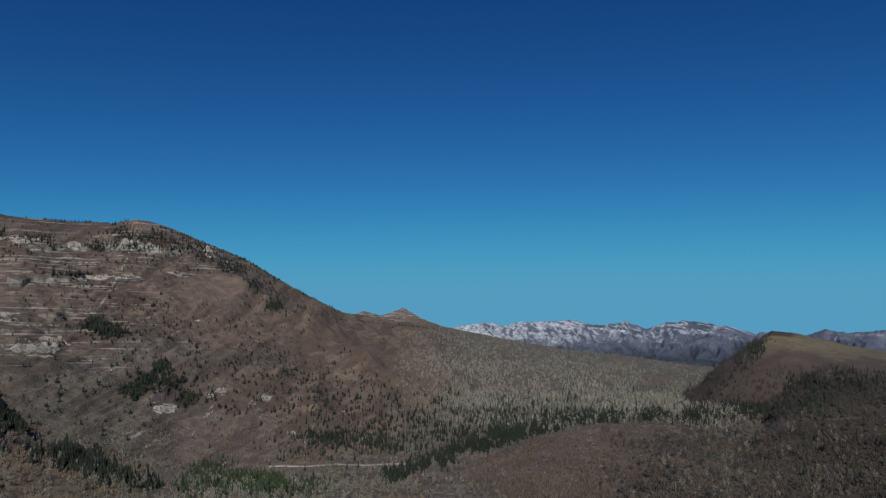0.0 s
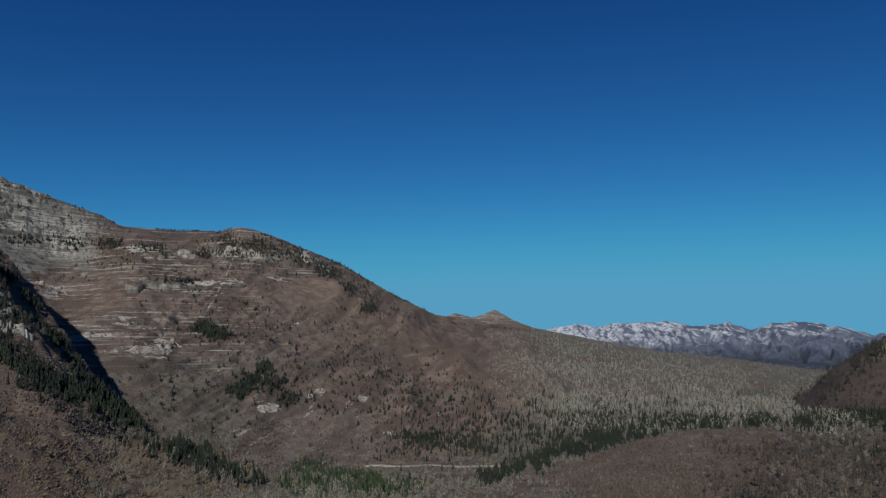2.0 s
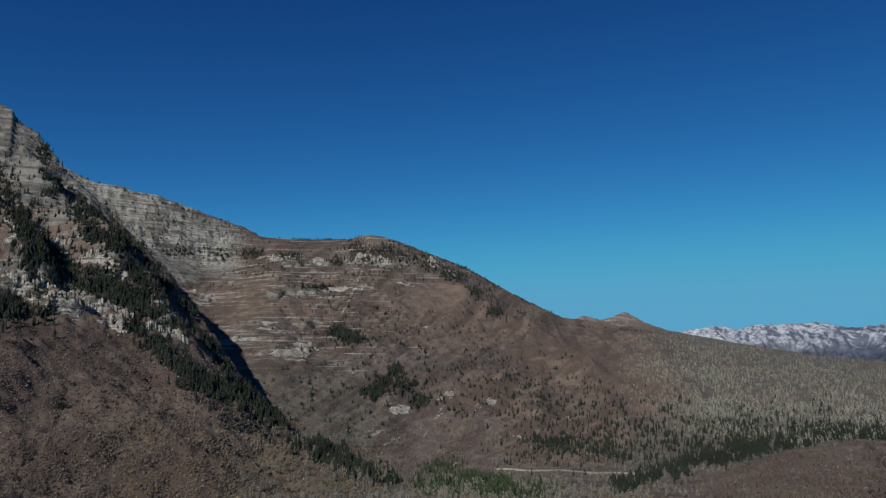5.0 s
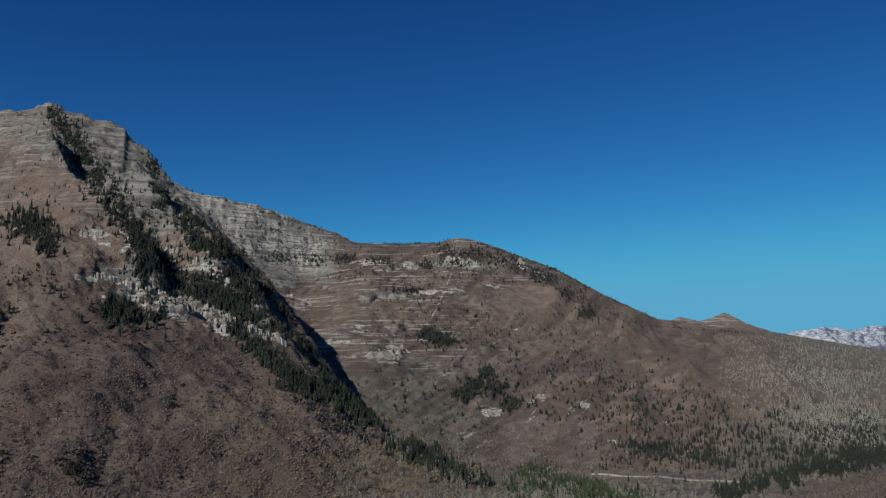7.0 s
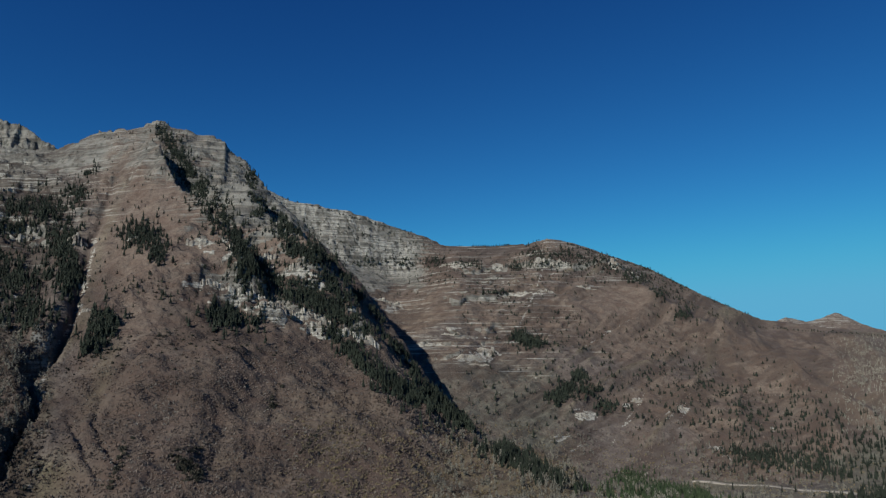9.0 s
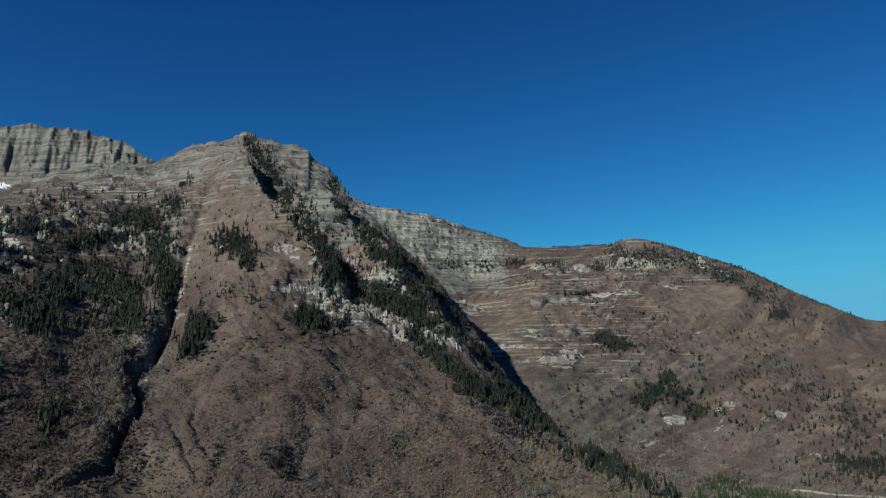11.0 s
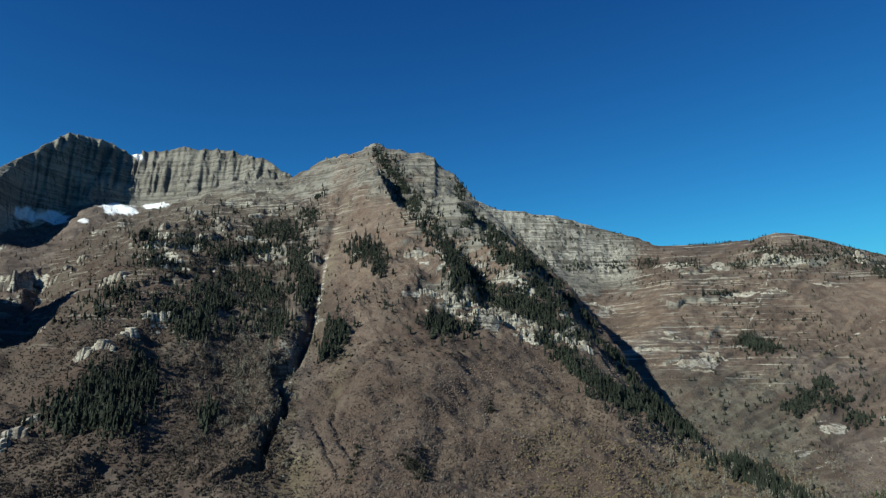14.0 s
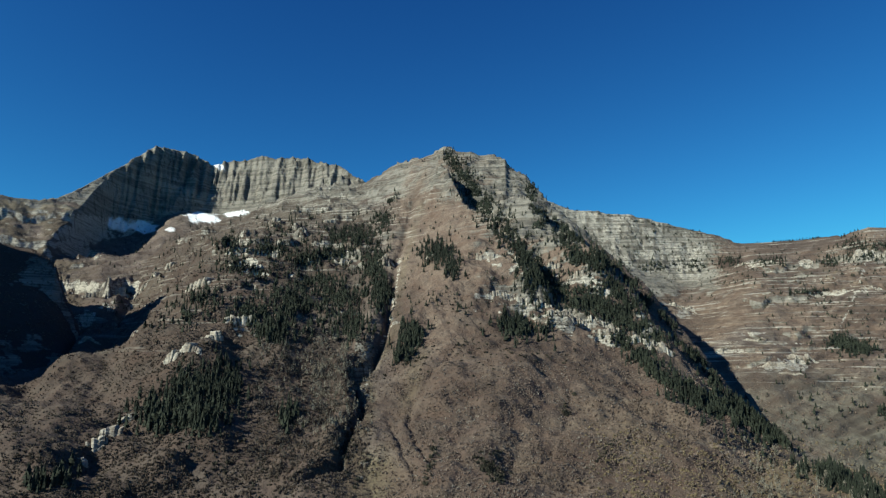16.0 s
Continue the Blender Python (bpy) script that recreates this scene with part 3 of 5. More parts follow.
    out.append(z + (0.05 + 4 * s * (1 - s)) * (66 * spurs + 26 * (0.3 - np.abs(fbm((az - 1.4 * s) / 0.7, s * 3, 3, 75, 0.6)))) + 7 * fbm(az / 0.45, s * 2, 3, 73, 0.6) * smooth(s, 0.6, 1.0) * (s < 1))
    z, s, top = slope(az, r, CONE_CREST, np.full_like(az, 3000.0), np.full_like(az, -40.0), lambda u: u ** 1.2, 0.6)
    out.append(z + 3 * small * s)
    z, s, top = slope(az, r, KNOB_CREST, np.full_like(az, 1150.0), np.full_like(az, -98.0), hump, 0.35)
    out.append(z + (0.1 + 0.9 * 4 * s * (1 - s)) * 6 * rough + 1.2 * small)
    z, s, top = slope(az, r, DARK_CREST, np.full_like(az, 780.0), np.full_like(az, -92.0), hump, 0.4)
    out.append(z + (0.15 + 0.85 * 4 * s * (1 - s)) * 4 * rough + 1.0 * small)
    z, s, top = slope(az, r, RUST_CREST, np.full_like(az, 420.0), np.full_like(az, -97.0), hump, 0.45)
    out.append(z + (0.1 + 0.9 * 4 * s * (1 - s)) * 3 * rough + 0.6 * small)
    z, s, top = slope(az, r, GROVE_CREST, np.full_like(az, 420.0), np.full_like(az, -100.0), hump, 0.3)
    out.append(z + (0.1 + 0.9 * 4 * s * (1 - s)) * 4 * rough + 0.8 * small)
    z, s, top = slope(az, r, SHADE_CREST, curve(az, [(-99, 640), (-92, 1130)]), np.full_like(az, -60.0), lambda u: u ** 0.9, 0.5)
    out.append(z + (0.15 + 0.85 * 4 * s * (1 - s)) * 12 * rough + 2 * small)
    z, s, top = slope(az, r, RIM_CREST, np.full_like(az, 1900.0), np.full_like(az, -110.0), lambda u: u, 0.5)
    hide = smooth(az, -108, -100) * (1 - smooth(az, 42, 50))
    out.append(np.where(hide > 0.5, -900, z + 14 * rough))
    stack = np.stack(out)
    return stack.max(0), stack.argmax(0)


COLS_SEEN, ROWS_DEEP = 1320, 430
az_seen = np.linspace(-92.5, 35.5, COLS_SEEN)
az_rest = np.linspace(35.5, 267.5, 120)[1:-1]
AZ = np.concatenate([az_seen, az_rest])
AZ_WRAP = np.where(AZ > 180, AZ - 360, AZ)
# distances of the rows, denser where the land is steep to the eye
probe_cols = np.arange(0, len(AZ), 4)
probe_r = np.exp(np.linspace(math.log(2), math.log(4950), 1300))
pz, _ = heights(np.repeat(AZ_WRAP[probe_cols][:, None], len(probe_r), 1), np.repeat(probe_r[None], len(probe_cols), 0))
pel = np.arctan2(pz, probe_r[None]) * DEG
seen = np.maximum.accumulate(np.maximum(pel, -14), 1)
weight = np.diff(seen, axis=1) * (1 + 1.5 * (probe_r[None, 1:] > 3300) * (np.abs(AZ_WRAP[probe_cols][:, None] - 15) < 21)) + (0.10 * np.abs(np.diff(pz, axis=1)) / probe_r[None, 1:] * DEG + 0.006) * (0.04 + 0.96 * smooth(probe_r[None, 1:], 330, 450))
k = np.ones(7) / 7
weight = np.apply_along_axis(lambda v: np.convolve(np.pad(v, 3, mode="edge"), k, "valid"), 0, weight)
cum = np.concatenate([np.zeros((len(probe_cols), 1)), np.cumsum(weight, 1)], 1)
cum /= cum[:, -1:]
share = np.linspace(0, 1, ROWS_DEEP)
rad_probe = np.stack([np.interp(share, c, probe_r) for c in cum])
RAD = np.stack([np.interp(np.arange(len(AZ)), probe_cols, rad_probe[:, j]) for j in range(ROWS_DEEP)], 1)
AZG = np.repeat(AZ_WRAP[:, None], ROWS_DEEP, 1)
Z, FORM = heights(AZG, RAD)
RAD[:, 0] = 0.02
Z[:, 0] = Z[:, 1].mean()
X, Y = RAD * np.sin(AZG / DEG), RAD * np.cos(AZG / DEG)
EL = np.arctan2(Z, RAD) * DEG
SEEN = np.maximum.accumulate(EL, 1)


def ground_at(az, r):
    z, _ = heights(np.asarray(az, float), np.asarray(r, float))
    return z


def spot(az, el, forms=None):
    """Where the view from the valley viewpoint at that bearing and elevation meets the land."""
    col = np.clip(np.rint(np.interp(az, az_seen, np.arange(COLS_SEEN))).astype(int), 0, COLS_SEEN - 1)
    found, keep = np.zeros((len(az), 3)), np.zeros(len(az), bool)
    for i, c in enumerate(col):
        j = int(np.searchsorted(SEEN[c], el[i]))
        if 1 < j < ROWS_DEEP - 1:
            found[i] = X[c, j], Y[c, j], Z[c, j] + EYE
            keep[i] = forms is None or NAMES[FORM[c, j]] in forms
    return found, keep


# cover masks
dzr = np.gradient(Z, axis=1) / np.maximum(np.gradient(RAD, axis=1), 0.01)
dza = np.gradient(Z, axis=0) / np.maximum(np.abs(np.gradient(X, axis=0)) + np.abs(np.gradient(Y, axis=0)), 0.01)
STEEP = np.arctan(np.hypot(dzr, dza)) * DEG
n_big, n_mid, n_small = fbm(X / 160, Y / 160, 4, 81), fbm(X / 45, Y / 45, 4, 83), fbm(X / 14, Y / 14, 3, 85)
form = lambda *names: np.isin(FORM, [NAMES.index(n) for n in names])
front, cirque, redm = form("front_peak"), form("cirque_peak"), form("red_mountain")
rock = smooth(STEEP + 7 * n_mid + 4 * n_small, 40, 50) * ~form("snowy_range", "cone_peak", "rust_hill", "grove_slope", "ground")
rock = rock * (1 - 0.7 * front * np.exp(-((AZG + 57.3) / 3.0) ** 4) * (1 - smooth(EL + 0.5 * n_mid, 12.3, 13.5)))
under = EL - curve(AZG, [(-62, 9.0), (-57, 8.0), (-53, 4.6), (-49, 3.6), (-44, 1.6), (-38.5, 0.2), (-35, -1.6)])
rock = rock * (1 - 0.95 * front * smooth(AZG, -63, -61) * (1 - smooth(under, -0.6, 0.4)))
rock = rock * (1 - 0.6 * front * smooth(-AZG, 63, 66) * (1 - smooth(EL, 6, 9)))
rock = np.maximum(rock, front * smooth(EL + 0.9 * n_mid, curve(AZG, [(-75, 12.5), (-64, 11.8), (-60, 13), (-57, 13.5), (-53, 10.5), (-47, 9)]), curve(AZG, [(-75, 13.5), (-64, 13), (-60, 14.2), (-57, 14.8), (-53, 12.5), (-47, 11)])))
rock = np.maximum(rock, front * 0.6 * smooth(-AZG, 64, 68) * smooth(EL + 2.5 * n_mid, 9.0, 12.0))
rock = rock * (1 - front * (0.40 + 0.25 * n_mid) * (1 - 0.6 * smooth(AZG, -54, -50)))
rock = np.maximum(rock, cirque * smooth(EL + 0.6 * n_mid, 11.0, 12.0))
rock = np.maximum(rock, redm * smooth(-AZG + 1.5 * n_mid, 33.5, 36.5) * smooth(EL + 0.8 * n_mid, 4.5, 6.5))
rock = rock * (1 - 0.85 * redm * smooth(AZG, -31, -26) * (1 - smooth(EL, 6.2, 7.0)))
bare = smooth(STEEP + 6 * n_small, 41, 52)
pale = 0.6 * front * smooth(-AZG, 34, 36) * (AZG > -54) * bare * np.exp(-((EL - curve(AZG, [(-54, 4.9), (-49, 4.3), (-44, 2.2), (-38.5, 0.9), (-35, -1)])) / 1.3) ** 2)
pale = np.maximum(pale, 0.7 * cirque * (EL < 10.9) * bare)
pale = np.maximum(pale, 0.5 * redm * smooth(STEEP + 9 * n_small, 48, 62) * smooth(fbm(AZG / 0.8, EL * 5, 3, 99), -0.3, 0.4) * (EL < 8.2) * smooth(-AZG, 20, 24))
pale = np.maximum(pale, 0.8 * front * bare * (AZG > -53) * np.exp(-((EL - curve(AZG, [(-53, 8.6), (-48, 7.6), (-44, 6.2), (-40, 3.6)])) / 1.1) ** 2))
pale = np.maximum(pale, redm * 0.65 * smooth(-AZG + n_mid, 34, 37) * smooth(EL + 0.6 * n_mid, 6, 8) * smooth(n_mid + n_small, -0.6, 0.4))
pale = np.maximum(pale, front * 0.85 * smooth(-AZG, 63, 66) * smooth(STEEP + 10 * n_small, 52, 62) * smooth(EL, -1, 3))
for a, e, wide, tall in LEDGES_RED:
    reach = np.hypot((AZG - a) / (wide * 0.65), (EL - e) / (tall * 0.65)) + 0.35 * n_mid + 0.25 * n_small
    pale = np.maximum(pale, redm * 0.78 * (1 - smooth(reach, 0.75, 1.1)) * smooth(fbm(AZG * 3.5, EL * 9, 3, 95), -0.75, 0.0))
for chute, thin, much in ((CHUTE_A, 0.08, 1.0), (CHUTE_B, 0.05, 0.8), (CHUTE_C, 0.08, 0.95), (CHUTE_D, 0.25, 0.55)):
    line, live = along(EL, chute)
    pale = np.maximum(pale, (redm | front) * much * live * smooth(n_mid + n_small, -0.9, -0.2) * np.exp(-((AZG - line + 0.05 * n_mid) / thin) ** 2))
line, live = along(EL, RIB_F)
pale = np.maximum(pale, redm * 0.6 * live * smooth(n_small + n_mid, -0.7, 0.1) * np.exp(-((AZG - line) / 0.16) ** 2))
grass = front * smooth(AZG + 3 * n_mid, -41, -31) * smooth(-EL + 1.0 * n_mid, 5.0, 8.0)
grass = np.maximum(grass, front * 0.8 * smooth(AZG, -67, -64) * smooth(n_big + 0.5 * n_mid - 0.12 * (EL + 7), -0.1, 0.5) * smooth(-EL, 2, 5))
grass = np.maximum(grass, form("grassy_knob") * smooth(EL + 0.5 * n_mid, -1.6, 0.2))
grass = np.maximum(grass, redm * (0.35 + 0.3 * smooth(AZG, -20, -14)) * smooth(n_big + 0.4 * n_mid, -0.1, 0.5))
grass = np.maximum(grass, 0.5 * form("ground") * smooth(n_mid, -0.2, 0.5))
grass = np.maximum(grass, cirque * 0.55 * smooth(-AZG + n_mid, 83, 86) * smooth(n_mid, -0.6, 0.3))
red = front * smooth(AZG, -61.5, -59.5) * (1 - 0.8 * smooth(AZG, -38, -31)) * (0.95 + 0.3 * n_mid)
red = np.maximum(red, redm * np.exp(-((AZG + 18.8) / 3.0) ** 2 - ((EL - 4.2) / 1.3) ** 2) * 1.2)
red = np.maximum(red, redm * (1 - smooth(AZG, -4, 0)) * smooth(n_big, -0.8, 0.2) * 0.9)
grass = np.maximum(grass, smooth(0.5 * n_mid - np.hypot((AZG - 22.6) / 1.5, (EL + 7.5) / 0.35), -1.0, -0.7))
line, live = along(EL, RIB_H)
side = AZG - line
hill = redm * live * smooth(-EL, -2.2, -0.8)
# Ridge sides set apart by colour: paler to the left.
grass = np.maximum(grass, 0.5 * hill * smooth(side + 0.6 * n_mid, -5.0, -1.0) * (1 - smooth(side + 0.3 * n_mid, -0.2, 0.4)))
grass = np.maximum(grass, redm * 0.85 * smooth(0.4 * n_mid - np.hypot((AZG + 10.0) / 4.2, (EL - 2.9 + 0.22 * (AZG + 10)) / 0.75), -1.0, -0.6))
rusty = form("rust_hill", "grove_slope", "ground") * smooth(AZG, -8, -3) * (1 - smooth(AZG + 2.5 * n_big + 1.5 * n_mid, 17, 23)) * (RAD < 800)
red = np.maximum(red, redm * 0.85 * smooth(AZG, -14, -8) * (0.8 + 0.3 * n_mid))
grass = grass * (1 - 0.35 * redm * smooth(AZG, -12, -8))
red = np.maximum(red, 0.6 * rusty * (0.8 + 0.3 * n_mid))
grove = np.maximum(redm * smooth(AZG + 1.5 * n_mid, curve(EL, [(-9, -8), (-6.7, -4), (-5, -1), (-3.6, 2), (-1.3, 0.7), (1.7, -1.5)]) - 1, curve(EL, [(-9, -8), (-6.7, -4), (-5, -1), (-3.6, 2), (-1.3, 0.7), (1.7, -1.5)]) + 2), 0.8 * form("grove_slope", "rust_hill") * (1 - rusty) * (AZG > 5) + 0.6 * form("ground") * (RAD > 800))
# Paler cover makes up for the weak sun on this gentle lower slope.
grove = np.maximum(grove, redm * 0.85 * smooth(-AZG + n_mid, 21, 26) * (1 - smooth(EL + 0.5 * n_mid, -1.6, 0.2)))
grove = np.maximum(grove, front * 0.55 * smooth(-AZG + n_mid, 61.5, 64.5) * smooth(EL + n_mid, -2, 2))
grove = grove * np.clip(0.78 + 0.5 * n_big + 0.2 * n_mid, 0, 1)
streak = fbm(X / 30 + Y / 90, Z / 18, 4, 97)
aspect = np.gradient(Z, axis=0) / np.maximum(np.hypot(np.gradient(X, axis=0), np.gradient(Y, axis=0)), 0.5)
snow = form("snowy_range") * 0.9 * smooth(1.3 * aspect + 0.25 * streak + 0.06 * (9 - AZG), -0.1, 0.35) * smooth(EL + 0.3 * streak, -0.1, 0.9)
snow = np.maximum(snow, 0.9 * form("snowy_range") * smooth(EL + 0.5 * streak + 0.3 * n_big - 0.012 * np.abs(AZG - 8) * (AZG > 8), 0.2, 1.8) * smooth(streak + 0.5 * n_mid + 0.03 * (12 - AZG), -0.1, 0.5))
snow = np.maximum(snow, cirque * smooth(0.25 * n_mid - np.hypot((AZG + 76.2) / 1.6, (EL - 11.35) / 0.4), -0.95, -0.8))
snow = np.maximum(snow, cirque * smooth(0.3 * n_mid - np.hypot((AZG + 73.6) / 0.95, (EL - 11.9 - 0.2 * (AZG + 73.4)) / 0.2), -0.95, -0.8))
snow = np.maximum(snow, cirque * 0.75 * smooth(0.5 * n_mid - np.hypot((AZG + 81.0) / 2.2, (EL - 10.3) / 0.45), -0.95, -0.7))
snow = np.maximum(snow, cirque * smooth(0.2 * n_mid - np.hypot((AZG + 75.2) / 0.7, (EL - 15.5 + 0.4 * (AZG + 75.2)) / 0.22), -0.95, -0.8))
rock = np.maximum(rock, form("cone_peak") * 0.25)
red = np.maximum(red, form("cone_peak") * 0.6)
pale = np.maximum(pale, form("cone_peak") * 0.45 * smooth(EL + 0.3 * n_mid, 1.6, 2.4))
# Knoll and knob: ground darker overall, on the left flank and low down.
dark_cover = form("dark_knoll") * (0.75 + 0.5 * n_mid)
dark_cover = np.maximum(dark_cover, form("grassy_knob") * smooth(-(AZG + 0.8 * n_mid) + curve(EL, [(-4, 21.5), (-2, 22.2), (0, 24.2), (1.2, 25.1)]), -0.9, 1.0))
dark_cover = np.maximum(dark_cover, form("grassy_knob") * (0.12 + 0.3 * n_mid))
dark_cover = np.maximum(dark_cover, form("grassy_knob") * 0.7 * (1 - smooth(EL + 0.5 * n_mid, -1.6, 0.0)))
dark_cover = np.maximum(dark_cover, form("grassy_knob") * smooth(EL - curve(AZG, [(23, -0.6), (25.4, 0.75), (27, 0.55)]) + 0.2 * n_mid, -0.1, 0.15) * (1 - smooth(AZG, 26.5, 27.5)))
dark_cover = np.maximum(dark_cover, form("grove_slope") * smooth(AZG + 3 * n_mid, 20, 26) * 0.95)
dark_cover = np.maximum(dark_cover, 0.7 * front * smooth(-AZG + 1.0 * n_mid, 61.5, 63.5) * (1 - smooth(-AZG + 2 * n_mid + 0.5 * EL, 72, 78)) * smooth(n_big + 0.5 * n_mid, -0.25, 0.45))
# The hill's deep shade is also put into its ground colour.
dark_cover = np.maximum(dark_cover, form("shaded_hill") * 0.9)
# Lower cirque, front face and western slope: patchy darker ground.
dark_cover = np.maximum(dark_cover, (cirque & (EL < 10.6)) * 0.6 * smooth(n_mid + 0.5 * n_big, -0.5, 0.3))
dark_cover = np.maximum(dark_cover, front * (0.58 + 0.25 * n_mid + 0.15 * n_small) * smooth(AZG, -63, -61) * (1 - smooth(EL, 5, 8)))
dark_cover = np.maximum(dark_cover, front * (0.78 + 0.2 * n_mid) * smooth(-AZG + n_mid, 61, 64) * (1 - 0.45 * smooth(EL, 9, 12)))
dark_cover = np.maximum(dark_cover, front * 0.75 * smooth(-AZG + n_mid, 68, 73) * smooth(n_mid + 0.5 * n_big, -0.3, 0.5))
dark_cover = np.maximum(dark_cover, redm * 0.55 * smooth(fbm((AZG - 1.4 * EL) / 1.3, EL / 1.5, 4, 123), 0.0, 0.4) * smooth(-AZG, 2, 6))
# The same ridge is coloured darker to the right.
dark_cover = np.maximum(dark_cover, 0.45 * hill * smooth(side + 0.3 * n_mid, 0.0, 0.5) * (1 - smooth(side + n_mid, 2.0, 4.5)))
dark_cover = np.maximum(dark_cover, redm * 0.6 * smooth(fbm(AZG / 1.0, EL / 0.5, 4, 125), 0.1, 0.4) * smooth(-AZG, 1, 4) * (1 - smooth(-AZG, 14, 18)))
rills = smooth(fbm((AZG - curve(AZG, [(-24, 1.3), (-12, 0.9), (-8, -0.2), (-2, -0.8)]) * EL) / 0.35, EL / 3.0 + AZG / 6, 3, 127), 0.45, 0.8) * smooth(fbm(AZG / 2, EL / 1.2, 3, 129), 0.0, 0.4)
pale = np.maximum(pale, redm * 0.54 * rills * smooth(-AZG, 5, 9) * (1 - smooth(-AZG, 24, 28)) * (1 - smooth(EL, -3, -0.5)))
for a, e, wide, tall, _ in CLUMPS_WEST + CLUMPS_FRONT + CLUMPS_RED:  # darker ground under the clumps of firs
    dark_cover = np.maximum(dark_cover, (front | redm) * 0.95 * (1 - smooth(np.hypot((AZG - a) / wide, (EL - e) / tall) + 0.4 * n_mid, 0.6, 1.3)))


# Broken dark line coloured along each gully.
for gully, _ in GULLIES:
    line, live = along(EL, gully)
    dark_cover = np.maximum(dark_cover, 0.8 * front * live * smooth(n_small + n_mid, -0.6, 0.4) * np.exp(-((AZG - line + 0.2 * n_mid) / 0.2) ** 2))


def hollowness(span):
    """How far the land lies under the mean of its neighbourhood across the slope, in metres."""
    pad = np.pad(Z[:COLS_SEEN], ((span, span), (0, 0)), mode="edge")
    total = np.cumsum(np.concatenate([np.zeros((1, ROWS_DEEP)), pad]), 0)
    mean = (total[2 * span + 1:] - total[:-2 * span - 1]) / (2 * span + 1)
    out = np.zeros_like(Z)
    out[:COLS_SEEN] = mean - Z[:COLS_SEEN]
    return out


# Relief put into the cover colour: hollows darkened with scrub, crests paled with grass.
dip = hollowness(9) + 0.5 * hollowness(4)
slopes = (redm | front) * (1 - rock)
dark_cover = np.maximum(dark_cover, (0.62 - 0.1 * redm) * slopes * smooth(dip + 0.8 * n_mid, 0.8, 4.5))
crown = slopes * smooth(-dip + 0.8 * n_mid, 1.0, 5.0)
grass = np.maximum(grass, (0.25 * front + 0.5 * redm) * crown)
line, live = along(EL, [(-9.5, -66.5)] + CREEK[1:])
bank = 0.7 * front * live * np.exp(-((AZG - line - 0.7) / 0.45) ** 2)
swath = front * smooth(EL, -6, -3) * (1 - smooth(EL, 3, 5)) * np.exp(-((AZG - curve(EL, [(-8, -61.0), (-2, -59.2), (1, -58.0), (5, -54.5)]) - 0.4 * n_mid) / 0.7) ** 2)
grass = np.maximum(grass, np.maximum(bank, 0.9 * swath) * (0.8 + 0.4 * n_mid))
red = red * (1 - 0.8 * np.maximum(bank, swath))
scree = front * np.exp(-((AZG - curve(EL, [(0, -58.0), (4, -56.6), (10, -56.5)]) - 0.5 * n_mid) / 2.2) ** 2) * smooth(EL, 0, 2) * (1 - smooth(EL, 11.5, 13.5))
flank = front * np.exp(-((AZG + 65.0 + 0.5 * n_mid) / 1.6) ** 2 - ((EL - 3.2) / 2.2) ** 2)
scree = np.maximum(scree, 0.45 * flank)
red, dark_cover, grass = np.maximum(red, scree), dark_cover * (1 - 0.8 * scree), grass * (1 - scree)
tan = front * smooth(n_big - 0.3 * n_mid, 0.15, 0.6) * smooth(AZG, -62, -58) * (1 - smooth(EL, 0, 3))
grass, red = np.maximum(grass, 0.35 * tan), red * (1 - 0.3 * tan)
bowl = np.exp(-((AZG + 18.6 - 0.5 * (EL - 4)) / 2.6) ** 4 - ((EL - 4.3) / 1.25) ** 4) * redm
dark_cover, pale, rock = dark_cover * (1 - bowl), pale * (1 - bowl), rock * (1 - bowl)
red = np.maximum(red, 1.2 * bowl)
grass = grass * (1 - bowl)
bedded = redm * smooth(-AZG + 2 * n_mid, 20, 27) * smooth(EL + n_mid, -2.2, 0.3) * (1 - bowl) * (0.9 + 0.5 * n_mid)
bedded = np.maximum(bedded, redm * 0.7 * smooth(-AZG, 14, 17) * smooth(EL + 0.5 * n_mid, 5.2, 6.0))
bedded = np.maximum(bedded, front * 0.4 * smooth(-AZG + n_mid, 64, 67) * smooth(EL + n_mid, 0, 3))
bedded = np.maximum(bedded, front * 0.8 * smooth(EL + n_mid, 9, 11)) * (1 - scree)
COVER_A = np.clip(np.stack([rock, pale, grass, bedded], -1), 0, 1)
COVER_B = np.clip(np.stack([red, snow, grove, dark_cover], -1), 0, 1)


def mesh_of(name, verts, faces, mats, mat_index=None, smooth_faces=False, attrs=None):
    """A mesh object from arrays of vertices and of equal-sided faces."""
    me = bpy.data.meshes.new(name)
    nf, side = faces.shape
    me.vertices.add(len(verts))
    me.vertices.foreach_set("co", np.ascontiguousarray(verts, np.float32).ravel())
    me.loops.add(nf * side)
    me.loops.foreach_set("vertex_index", np.ascontiguousarray(faces, np.int32).ravel())
    me.polygons.add(nf)
    me.polygons.foreach_set("loop_start", np.arange(0, nf * side, side, dtype=np.int32))
    me.polygons.foreach_set("use_smooth", np.full(nf, smooth_faces))
    for m in mats:
        me.materials.append(m)
    if mat_index is not None:
        me.polygons.foreach_set("material_index", np.ascontiguousarray(mat_index, np.int32))
    for key, values in (attrs or {}).items():
        layer = me.attributes.new(key, "FLOAT_COLOR", "POINT")
        layer.data.foreach_set("color", np.ascontiguousarray(values, np.float32).ravel())
    me.update(calc_edges=True)
    me.validate()
    return new(name, me)


